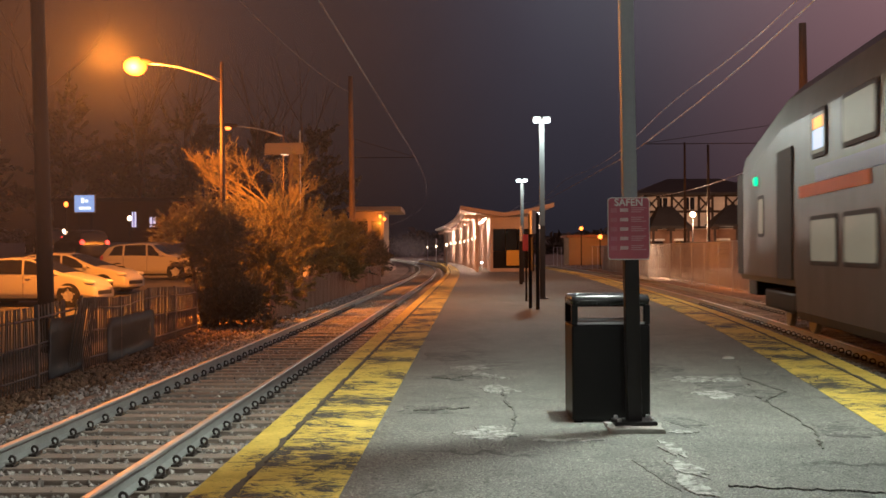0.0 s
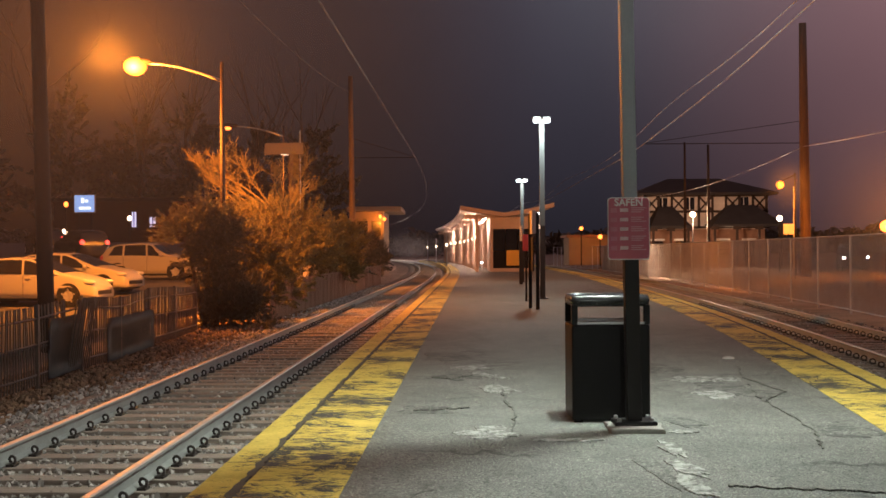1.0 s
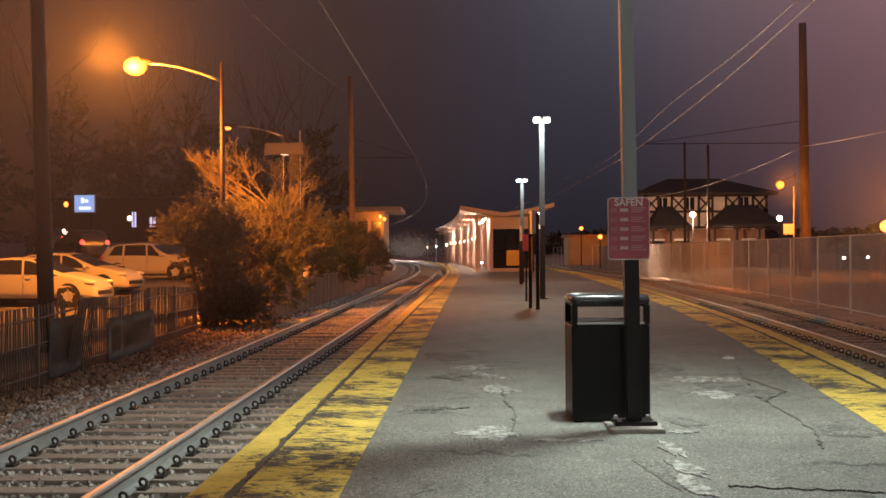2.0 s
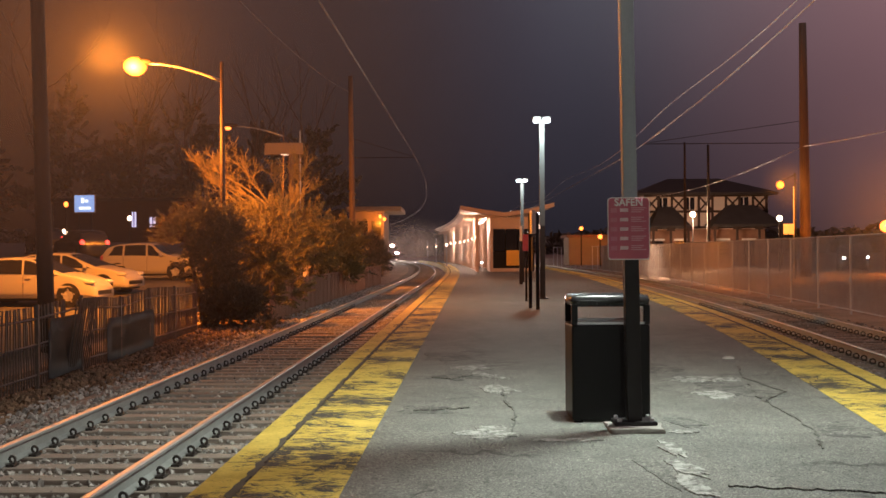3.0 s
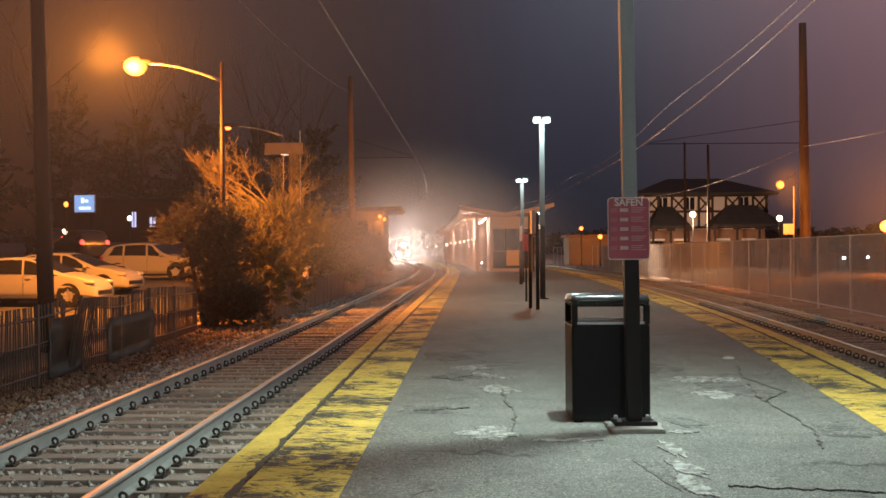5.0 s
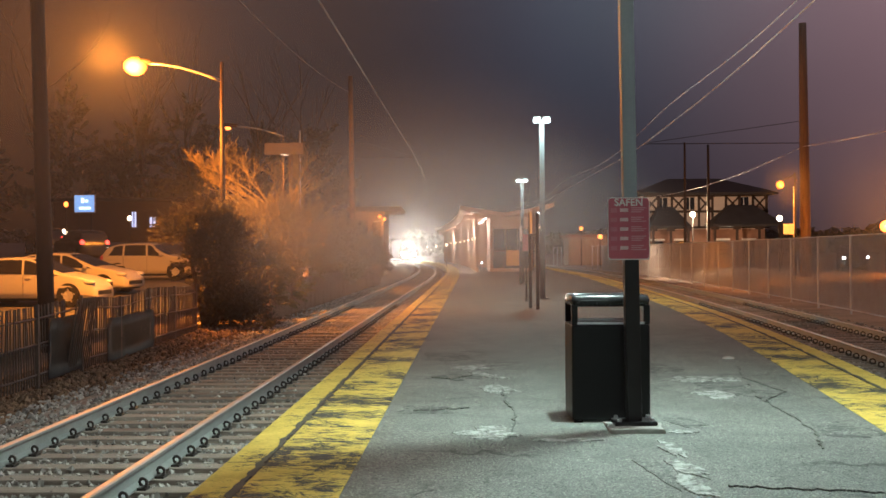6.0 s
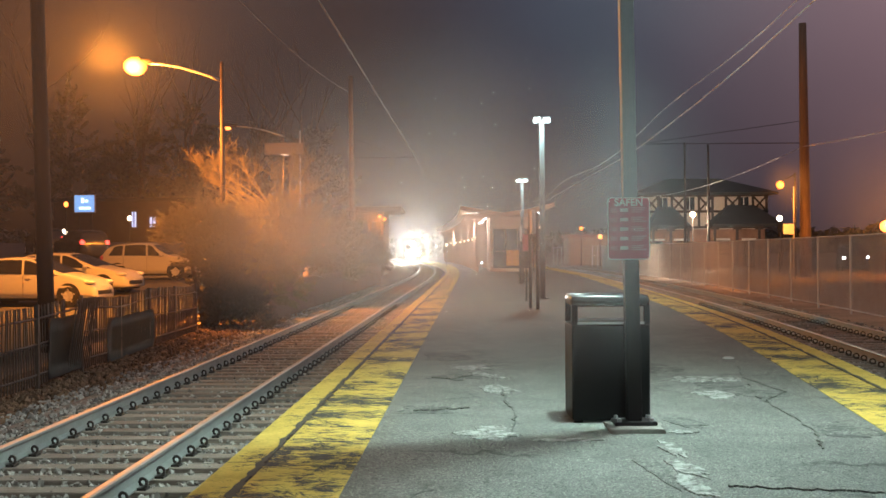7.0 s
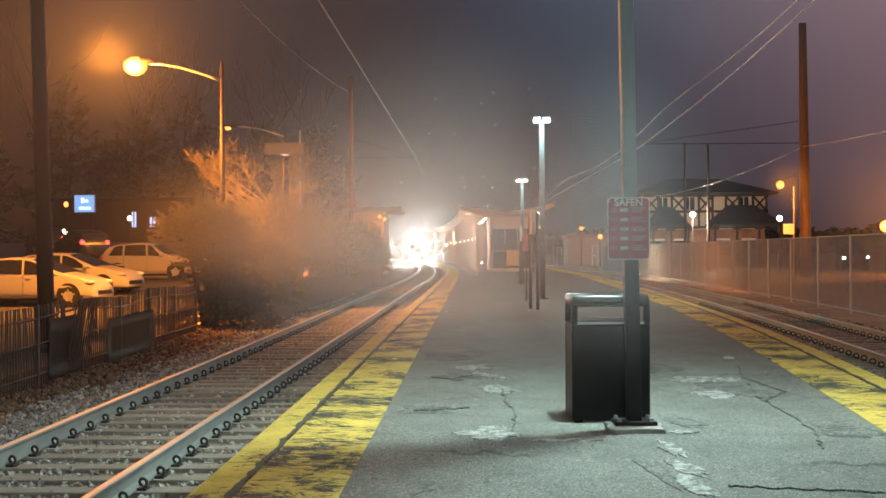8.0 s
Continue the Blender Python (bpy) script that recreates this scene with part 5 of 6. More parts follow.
def timbered_house():
    x, y, w = 17.3, 96.0, 10.2
    t = thing("timbered_house", x, y, 0.0, 0, "half-timbered house with pale stucco above and a dark porch roof", "house")
    bm = bmesh.new()
    box(bm, 0, w, 0, 9, 0, 3.3, 0.02)
    part("lower_wall", bm, M_BRICK, t, "brick ground floor lit by lamps")
    bm = bmesh.new()
    box(bm, -0.2, w + 0.2, -0.25, 9, 3.3, 6.4, 0.02)
    part("upper_wall", bm, M_STUCCO, t, "pale stucco upper floor")
    bm = bmesh.new()
    a = [(-0.9, -0.9, 6.4), (w + 0.9, -0.9, 6.4), (w + 0.9, 9.9, 6.4), (-0.9, 9.9, 6.4)]
    lo = [bm.verts.new(p) for p in a]
    lo2 = [bm.verts.new((p[0], p[1], 6.2)) for p in a]
    r0, r1 = bm.verts.new((2.8, 4.5, 7.9)), bm.verts.new((w - 2.8, 4.5, 7.9))
    for q in ((lo[0], lo[1], r1, r0), (lo[2], lo[3], r0, r1), (lo[1], lo[2], r1), (lo[3], lo[0], r0), tuple(lo2)):
        bm.faces.new(q)
    for k in range(4):
        bm.faces.new((lo[k], lo[(k + 1) % 4], lo2[(k + 1) % 4], lo2[k]))
    part("roof", bm, M_ROOF, t, "dark hipped shingle roof")

    def beam(x0, z0, x1, z1, wd=0.2):
        bm = bmesh.new()
        d = math.hypot(x1 - x0, z1 - z0)
        box(bm, 0, d, -0.04, 0.05, -wd / 2, wd / 2, 0.0, pose(x0, -0.30, z0) @ Matrix.Rotation(-math.atan2(z1 - z0, x1 - x0), 4, "Y"))
        part("timber_beam", bm, M_TIMBER, t)
    for z in (3.45, 4.8, 6.15):
        beam(-0.2, z, w + 0.2, z)
    k, px = 0, -0.1
    while px < w + 0.1:
        beam(px, 3.4, px, 6.2)
        if k % 2 == 0 and px + 1.15 < w + 0.3:
            beam(px, 4.85, px + 1.15, 6.1, 0.15)
            beam(px, 6.1, px + 1.15, 4.85, 0.15)
        k += 1
        px += 1.15
    for wx in (1.4, 3.7, 8.3):
        bm = bmesh.new()
        box(bm, wx - 0.42, wx + 0.42, -0.31, -0.2, 4.95, 6.0)
        wn = part("window", bm, M_GLASS, t)
        bm = bmesh.new()
        box(bm, wx - 0.03, wx + 0.03, -0.34, -0.312, 4.95, 6.0)
        part("mullion", bm, M_WHITE, wn)
    for wx in (1.0, 3.0, 6.6, 8.8):
        bm = bmesh.new()
        box(bm, wx - 0.5, wx + 0.5, -0.05, 0.05, 0.9 if wx < 8 else 0.0, 2.3)
        wn = part("window", bm, M_GLASS, t)
        bm = bmesh.new()
        box(bm, wx - 0.6, wx + 0.6, -0.1, -0.0, 2.32, 2.5)
        part("lintel", bm, M_WHITE, wn)
    porch(x + 5.0, y - 3.2, 5.9, 0.6, "porch with a dark hipped roof before the timbered house")
    porch(x - 0.1, y - 3.2, 3.3, 0.5, "small porch with a dark roof on the timbered house")


def porch(x, y, w, up, label):
    p = thing("porch", x, y, 0, 0, label, "porch")
    a, b = w * 0.32, w * 0.68
    bm = bmesh.new()
    lo = [bm.verts.new(q) for q in ((0, 0, 3.05 + up), (w, 0, 3.05 + up), (w, 3.1, 3.05 + up), (0, 3.1, 3.05 + up))]
    lo2 = [bm.verts.new((v.co.x, v.co.y, 2.85 + up)) for v in lo]
    r = [bm.verts.new(q) for q in ((a, 2.2, 4.7 + up), (b, 2.2, 4.7 + up), (b, 2.9, 4.7 + up), (a, 2.9, 4.7 + up))]
    for k in range(4):
        bm.faces.new((lo[k], lo[(k + 1) % 4], r[(k + 1) % 4], r[k]))
        bm.faces.new((lo2[k], lo2[(k + 1) % 4], lo[(k + 1) % 4], lo[k]))
    bm.faces.new(r)
    bm.faces.new(lo2)
    part("porch_roof", bm, M_ROOF, p)
    n = 4 if w > 5 else 3
    for k in range(n):
        px = 0.2 + (w - 0.4) * k / (n - 1)
        bm = bmesh.new()
        box(bm, px - 0.09, px + 0.09, 0.1, 0.28, 0, 2.86 + up, 0.01)
        part("porch_post", bm, M_TIMBER, p)
        bm = bmesh.new()
        box(bm, px - 0.35, px + 0.35, 0.14, 0.24, 2.6 + up, 2.86 + up, 0.02)
        part("bracket", bm, M_TIMBER, p)


def right_lights():
    for x, y, z, r, g, lab in ((13.9, 113, 3.75, 0.2, G_SODIUM_SOFT, "orange globe lamp on a post"), (15.1, 108, 2.85, 0.22, G_SODIUM_SOFT, "orange globe lamp on a post"),
                               (15.9, 106, 2.95, 0.22, G_WARM, "warm globe lamp on a post"), (18.6, 103, 3.25, 0.22, G_SODIUM_SOFT, "orange globe lamp on a post"),
                               (18.0, 81, 4.1, 0.2, G_WARM, "warm white globe lamp on a post"), (22.6, 75.5, 3.62, 0.2, G_WARM, "warm white globe lamp on a post"),
                               (17.4, 58, 4.87, 0.2, G_SODIUM, "orange globe lamp on a tall post"), (26.8, 68.0, 2.9, 0.36, G_SODIUM_SOFT, "orange globe lamp on a post")):
        t = thing("globe_lamp", x, y, 0, 0, lab, "street lamp", "globe lamps")
        dx = 0.79 if z > 4.5 else 0.0
        bm = bmesh.new()
        rod(bm, (dx, r * 0.2, 0), (dx, r * 0.2, z - r * 0.8 + dx), 0.06, 0.045, 8)
        part("post", bm, M_DARKPOST, t)
        if dx:
            bm = bmesh.new()
            rod(bm, (dx, r * 0.2, z + 0.5), (0, 0, z + r * 0.9), 0.03, 0.025, 8)
            part("arm", bm, M_DARKPOST, t)
        bm = bmesh.new()
        ellipsoid(bm, (0, 0, z), (r, r, r), 16, 10)
        part("globe", bm, g, t, "glowing glass globe", smooth=True)
    t = thing("orange_kiosk", 12.9, 118, 0, 0, "low orange-lit pavilion with a shallow roof", "building")
    bm = bmesh.new()
    box(bm, 0.3, 6.0, 0, 5, 0, 2.9, 0.02)
    part("wall", bm, M_TAN, t)
    bm = bmesh.new()
    box(bm, 0, 6.4, -0.6, 5.4, 2.9, 3.2, 0.03)
    part("roof", bm, M_BRICK, t)
    s = thing("white_sign", 18.45, 60.0, 0, 0, "small white rectangular sign on a steel post", "sign")
    bm = bmesh.new()
    rod(bm, (0.3, 0.05, 0), (0.3, 0.05, 4.9), 0.045, 0.035, 8)
    part("post", bm, M_GALV, s)
    bm = bmesh.new()
    plate(bm, 0.62, 0.56, 0.03, -0.03, 0.0)
    bmesh.ops.translate(bm, verts=bm.verts, vec=(0.02, 0, 2.62))
    part("panel", bm, M_WHITE, s)


mesh_fence()
timbered_house()
right_lights()
utility_pole(20.0, 62.0, 0.0, 14.0, 0.31, "wooden utility pole lit orange beyond the mesh fence", -0.1)
utility_pole(18.9, 80.0, 0.0, 9.0, 0.13, "dark wooden utility pole before the houses", 0.0, M_DARKPOLE)
utility_pole(16.8, 78.0, 0.0, 9.0, 0.11, "dark wooden utility pole before the houses", 0.0, M_DARKPOLE)
hatchback(29.1, 80.0, 0.0, -103, 4.6, 1.85, 1.9, M_CARDARK, "dark car with its headlights on behind the mesh fence", lit=True)
area_lamp("porch_light", 24.5, 94.4, 2.7, 420, WARM, 0.4, (23.5, 93, 1.2))
bulb("house_light", 18.2, 80.6, 3.7, 2600, WARM, 0.15)
area_lamp("pavilion_light", 15.5, 114.0, 3.0, 80, SODIUM, 0.4, (15.8, 118, 1.2))


# ---- the platform canopy ----
def canopy():
    t = thing("platform_canopy", 0, 0, 0, 0, "long butterfly-roofed platform canopy on pale columns, lit below", "canopy", kind="structure")
    y0, y1 = 83.0, 168.0

    def mid(y):
        a, b = edge_left(y), edge_right(y)
        return a + 1.05, min(b - 0.6, a + 8.0)
    cols = []
    bm = bmesh.new()
    n = 24
    for k in range(n + 1):
        y = y0 + (y1 - y0) * k / n
        a, b = mid(y)
        if k > 5:
            b = a + 5.2
        c = a + (b - a) * 0.47
        row = []
        for x, z in ((a, 4.92), (a + (c - a) * 0.5, 4.62), (c, 4.38), (c + (b - c) * 0.5, 4.66), (b, 5.10)):
            row.append((bm.verts.new((x, y, z)), bm.verts.new((x, y, z - 0.30))))
        cols.append(row)
    for u, v in zip(cols, cols[1:]):
        for i in range(4):
            bm.faces.new((u[i][0], u[i + 1][0], v[i + 1][0], v[i][0]))
            bm.faces.new((u[i][1], v[i][1], v[i + 1][1], u[i + 1][1]))
        for i in (0, 4):
            bm.faces.new((u[i][0], v[i][0], v[i][1], u[i][1]))
    for row in (cols[0], cols[-1]):
        for i in range(4):
            bm.faces.new((row[i][0], row[i + 1][0], row[i + 1][1], row[i][1]))
    part("roof", bm, M_CANOPY, t, "pale butterfly roof with a deep edge")
    k = 0
    y = y0 + 1.0
    while y < y1:
        a, b = mid(y)
        for x in (a + 1.25, a + 2.6):
            if k > 1 or x < a + 2:
                bm = bmesh.new()
                box(bm, x - 0.11, x + 0.11, y - 0.11, y + 0.11, 0, 4.25, 0.02)
                c = part("column", bm, M_COLUMN, t)
                if k % 3 == 1 and x < a + 2:
                    bm = bmesh.new()
                    ellipsoid(bm, (x, y - 0.2, 2.6), (0.085, 0.085, 0.12), 10, 6)
                    part("column_lamp", bm, G_WARM, c, "small glowing lamp", smooth=True)
        bm = bmesh.new()
        box(bm, a + 0.3, a + 3.4, y - 0.09, y + 0.09, 4.05, 4.27, 0.01)
        part("crossbeam", bm, M_COLUMN, t)
        y += 3.6
        k += 1
    for k in range(13):
        y = y0 + 3.0 + 6.2 * k
        a, b = mid(y)
        for x in (a + 1.9,):
            bm = bmesh.new()
            box(bm, x - 0.1, x + 0.1, y - 0.6, y + 0.6, 3.95, 4.05, 0.02)
            part("tube_light", bm, G_TUBE, t, "glowing tube light")
    # kiosk under the near end
    a, b = mid(y0)
    q = thing("waiting_kiosk", a + 3.0, y0 + 1.2, 0, 0, "enclosed waiting shelter with dark windows and a yellow board", "shelter")
    bm = bmesh.new()
    for x0, x1, yy0, yy1, z0, z1 in ((-0.75, -0.55, 0, 6, 0, 4.1), (2.2, 2.35, 0, 6, 0, 4.1), (-0.55, 2.2, 5.85, 6, 0, 4.1), (-0.55, 2.2, 0, 0.15, 0, 0.25), (-0.55, 2.2, 0, 0.15, 3.2, 4.1)):
        box(bm, x0, x1, yy0, yy1, z0, z1)
    part("frame", bm, M_CANOPY, q)
    bm = bmesh.new()
    box(bm, -0.55, 2.2, 0.05, 0.1, 0.25, 1.5)
    part("lower_panel", bm, M_BLACK, q)
    for x0, x1 in ((-0.52, 0.35), (0.41, 1.25), (1.31, 2.17)):
        bm = bmesh.new()
        box(bm, x0, x1, 0.06, 0.09, 1.55, 3.2)
        part("pane", bm, M_GLASS, q)
    bm = bmesh.new()
    box(bm, 0.45, 1.45, -0.03, 0.04, 0.45, 1.6, 0.01)
    part("notice_board", bm, M_BOARD, q, "yellow board")
    for x, y, z in ((a + 1.9, y0 - 0.4, 1.05),):
        s = thing("low_lamp", x, y + 10, 0, 0, "low white lamp on the platform under the canopy", "lamp")
        bm = bmesh.new()
        rod(bm, (0, 0, 0), (0, 0, 0.55), 0.05, seg=8)
        part("post", bm, M_GALV, s)
        bm = bmesh.new()
        ellipsoid(bm, (0, 0, 0.6), (0.09, 0.09, 0.09), 12, 8)
        part("globe", bm, G_WHITE, s, "glowing globe", smooth=True)
    for yy, off in ((118, 0.35), (150, 0.2), (178, 0.4)):
        x = edge_left(yy) + off
        s = thing("platform_edge_lamp", x, yy, 0, 0, "slim platform lamp with a white head", "lamp post", "edge lamps")
        bm = bmesh.new()
        rod(bm, (0, 0, 0), (0, 0, 3.3), 0.06, seg=8)
        part("post", bm, M_GALV, s)
        bm = bmesh.new()
        ellipsoid(bm, (0, 0, 2.2), (0.11, 0.11, 0.15), 12, 8)
        part("globe", bm, G_WARM, s, "glowing lamp", smooth=True)


def canopy_end_lamp():
    s = thing("platform_lamp", 7.85, 92.0, 0, 0, "slim post with a warm globe and a small white spotlight", "lamp post")
    bm = bmesh.new()
    rod(bm, (0, 0, 0), (0, 0, 4.8), 0.06, 0.05, 8)
    part("post", bm, M_DARKPOST, s)
    bm = bmesh.new()
    ellipsoid(bm, (0, -0.2, 3.5), (0.16, 0.16, 0.18), 12, 8)
    part("globe", bm, G_WARM, s, "glowing warm globe", smooth=True)
    bm = bmesh.new()
    rod(bm, (0, -0.25, 4.62), (0, -0.05, 4.78), 0.12, 0.08, 12)
    part("spotlight", bm, G_WHITE, s, "glowing white spotlight")


canopy()
canopy_end_lamp()
for cy in (90, 106, 124, 144):
    cx = edge_left(cy) + 2.9
    bulb("canopy_light", cx - 0.9, cy, 3.3, 520, (1.0, 0.62, 0.44), 0.2)


# ---- overhead wires ----
def wires():
    def wire(name, pts, r, label, mat=M_WIRE):
        bm = bmesh.new()
        tube(bm, pts, r, 5)
        single(name, bm, mat, label, "wire")

    def sag(a, b, s, n=12):
        a, b = Vector(a), Vector(b)
        return [a.lerp(b, k / n) - Vector((0, 0, s * 4 * (k / n) * (1 - k / n))) for k in range(n + 1)]
    wire("contact_wire", [(left_x(y), y, 7.4) for y in range(-10, 380, 5)], 0.02, "overhead contact wire above the curving track", M_DIMWIRE)
    wire("contact_wire", [(right_x(y), y, 7.4) for y in range(-10, 180, 5)], 0.02, "overhead contact wire above the platform track")
    pts = []
    for k in range(60):
        y = -10 + 3.5 * k
        pts.append((right_x(y) + 0.1, y, 8.15 + 0.25 * math.cos(y / 55 * 2 * math.pi)))
    wire("messenger_wire", pts, 0.014, "sagging messenger wire over the contact wire")
    wire("service_cable", sag((12.0, 20.0, 4.6), (19.9, 62, 7.2), 0.12) + sag((19.9, 62, 7.2), (17.8, 96, 6.1), 0.5)[1:], 0.016, "sagging service cable from the pole to the house")
    wire("service_cable", sag((-5.8, 70, 11.5), (-7.9, 22, 11.0), 0.8), 0.014, "sagging cable between utility poles", M_DIMWIRE)


wires()


def bracket(x0, x1, y, z):
    t = thing("wire_bracket", x0, y, z, 0, "slim steel bracket arm that carries the contact wire", "bracket", "wire brackets")
    bm = bmesh.new()
    rod(bm, (0, 0, 0.02), (x1 - x0, 0, 0.02), 0.022, seg=8)
    part("arm", bm, M_DARKPOST, t)
    bm = bmesh.new()
    rod(bm, (0, 0, 1.25), (x1 - x0, 0, 0.05), 0.015, seg=6)
    part("stay", bm, M_DARKPOST, t)


bracket(-5.75, left_x(70), 70.0, 7.38)
bracket(19.9, right_x(62), 62.0, 7.38)


# ---- backdrop of dark woods ----
def far_woods():
    rnd = random.Random(77)
    v, f = [], []
    for _ in range(16000):
        a = rnd.uniform(-0.62, 0.62)
        d = rnd.uniform(420, 480)
        h = 9 + 3 * noise.noise(Vector((a * 14, 0, 0))) + 4 * noise.noise(Vector((a * 60, 3, 0)))
        z = rnd.random() ** 0.8 * h
        x, y = d * math.sin(a), d * math.cos(a)
        b0 = len(v)
        for _k in range(3):
            v.append((x + rnd.uniform(-2, 2), y + rnd.uniform(-2, 2), max(-0.5, z + rnd.uniform(-2, 2))))
        f.append((b0, b0 + 1, b0 + 2))
    me = bpy.data.meshes.new("far_woods")
    me.from_pydata(v, [], f)
    me.materials.append(M_LEAFDARK)
    tagged(new("far_woods", me), "dark line of distant trees at night", "trees", kind="stuff")


far_woods()


# ---- the two trains ----
def coach_section(x, L, h):
    """Half-width and height rows of the coach body at x from its tail: (side, up) from the rail."""
    k = min(1.0, x / 0.55)
    k = math.sqrt(max(0.0, 1 - (1 - k) ** 2)) if x < 0.55 else 1.0
    w = 1.5 * (0.80 + 0.20 * k)
    low = 1.02 if x < 7.2 else 0.42
    return [(-w * 0.97, low), (-w, low + 0.15), (-w, 2.6), (-w * 0.985, h - 1.0), (-w * 0.90, h - 0.42), (-w * 0.68, h - 0.1), (0, h), (w * 0.68, h - 0.1), (w * 0.90, h - 0.42), (w * 0.985, h - 1.0), (w, 2.6), (w, low + 0.15), (w * 0.97, low)]


def bilevel_coach():
    """Its tail is at y = 0 in its own space, and it reaches to y = -L; it runs towards -y."""
    L = 25.9
    t = thing("bilevel_coach", 0, 0, 0, 0, "stainless steel double-deck railway coach leaving the station", "train")
    bm = bmesh.new()
    rows = []
    for x in (0, 0.08, 0.2, 0.35, 0.55, 1.2, 2.0, 2.8, 4.0, 5.8, 7.18, 7.22, 12, 18.68, 18.72, 20.1, 22, 24, 25.35, 25.7, 25.9):
        h = 4.4 + 0.8 * min(1, max(0, (x - 0.3) / 5.5))
        if x > L - 3.5:
            h = 4.4 + 0.8 * min(1, max(0, (L - x - 0.3) / 5.5))
        xx = x if x < L / 2 else L - x
        rows.append([bm.verts.new((s, -x, z)) for s, z in coach_section(xx, L, h)])
    n = len(rows[0])
    for a, b in zip(rows, rows[1:]):
        for k in range(n):
            bm.faces.new((a[k], a[(k + 1) % n], b[(k + 1) % n], b[k]))
    bm.faces.new(rows[0])
    bm.faces.new(rows[-1][::-1])
    part("body", bm, M_TRAIN, t, "brushed stainless steel body")
    S = -1.5

    def panel(name, x0, x1, z0, z1, mat, proud, parent=t, r=0.09, label=""):
        bm = bmesh.new()
        plate(bm, x1 - x0, z1 - z0, min(r, (x1 - x0) / 3), -0.02, 0.0)
        m = Matrix.Translation((S - proud, -(x0 + x1) / 2, (z0 + z1) / 2)) @ Matrix.Rotation(-math.pi / 2, 4, "Z")
        bmesh.ops.transform(bm, matrix=m, verts=bm.verts)
        return part(name, bm, mat, parent, label)
    for k in range(4):
        x = 8.5 + 2.4 * k
        w = panel("lower_window", x, x + 2.0, 1.46, 2.34, M_GASKET, -0.005)
        panel("pane", x + 0.09, x + 1.91, 1.54, 2.26, M_TRAINWIN, 0.003, w, 0.1)
        w = panel("upper_window", x + (0 if k else 0.2), x + (2.0 if k else 1.3), 3.35, 4.2, M_GASKET, 0.0)
        panel("pane", x + (0.09 if k else 0.29), x + (1.91 if k else 1.21), 3.43, 4.12, M_TRAINWIN, 0.008, w, 0.1)
        if not k:
            panel("destination_display", x + 0.4, x + 1.1, 3.86, 4.05, glow("amber_display", (1.0, 0.42, 0.05), 1.3), 0.012, w, 0.01, "lit amber display")
            # Added panel that glows to give this pane its bluish-white tone.
            panel("bluish_panel", x + 0.36, x + 1.14, 3.5, 3.84, glow("bluish_white_glow", (0.62, 0.80, 1.0), 0.75), 0.012, w, 0.02, "glowing bluish-white panel added to the pane")
    # end door with its dark edge, a flat black panel painting the recess shade, and the small window
    d = panel("door", 1.15, 5.45, 1.15, 3.55, M_TRAIN, 0.004, t, 0.02)
    panel("window_gasket", 3.2, 4.0, 2.02, 2.95, M_GASKET, 0.008, d, 0.1)
    panel("pane", 3.3, 3.9, 2.1, 2.87, M_TRAINWIN, 0.014, d, 0.08)
    panel("door_edge", 0.35, 1.13, 1.15, 3.60, M_GASKET, 0.012, d, 0.02)
    panel("recess_shade", 5.5, 6.95, 1.15, 3.75, M_GASKET, 0.004, t, 0.02, "flat black panel painting the shade of the door recess")
    panel("orange_band", 7.6, 12.5, 2.70, 2.92, M_ORANGE, 0.001, t, 0.01, "orange stripe")
    panel("violet_band", 9.0, 18.5, 2.93, 3.2, M_PURPLE, 0.001, t, 0.01, "dark violet stripe")
    bm = bmesh.new()
    ellipsoid(bm, (S - 0.05, -3.1, 3.3), (0.06, 0.17, 0.11), 12, 8)
    part("signal_lamp", bm, G_GREEN, t, "glowing green lamp", smooth=True)
    # running gear
    for bx in (4.2, L - 4.2):
        bm = bmesh.new()
        box(bm, -1.25, 1.25, -bx - 1.7, -bx + 1.7, 0.42, 0.85, 0.06)
        b = part("bogie", bm, M_BLACK, t, "dark steel bogie frame")
        for wx in (-1.25, 1.25):
            for sx in (-0.75, 0.75):
                bm = bmesh.new()
                rod(bm, (sx - 0.06, -bx + wx, 0.42), (sx + 0.06, -bx + wx, 0.42), 0.42, seg=24)
                part("wheel", bm, M_RAIL, b)
    bm = bmesh.new()
    box(bm, -0.16, 0.16, -0.4, 0.75, 0.65, 0.98, 0.03)
    part("coupler", bm, M_BLACK, t)
    bm = bmesh.new()
    box(bm, -1.2, 1.2, -1.1, 0.0, 0.62, 1.03, 0.04)
    part("end_beam", bm, M_BLACK, t, "dark underframe beam")
    return t


def tube_ring(bm, x, z, r0, r1, y0, y1, n=24):
    """A short hollow cylinder along y."""
    rows = []
    for k in range(n):
        c, q = math.cos(2 * math.pi * k / n), math.sin(2 * math.pi * k / n)
        rows.append([bm.verts.new((x + r * c, y, z + r * q)) for r, y in ((r0, y0), (r1, y0), (r1, y1), (r0, y1))])
    for k in range(n):
        a, b = rows[k], rows[(k + 1) % n]
        for i in range(4):
            bm.faces.new((a[i], a[(i + 1) % 4], b[(i + 1) % 4], b[i]))


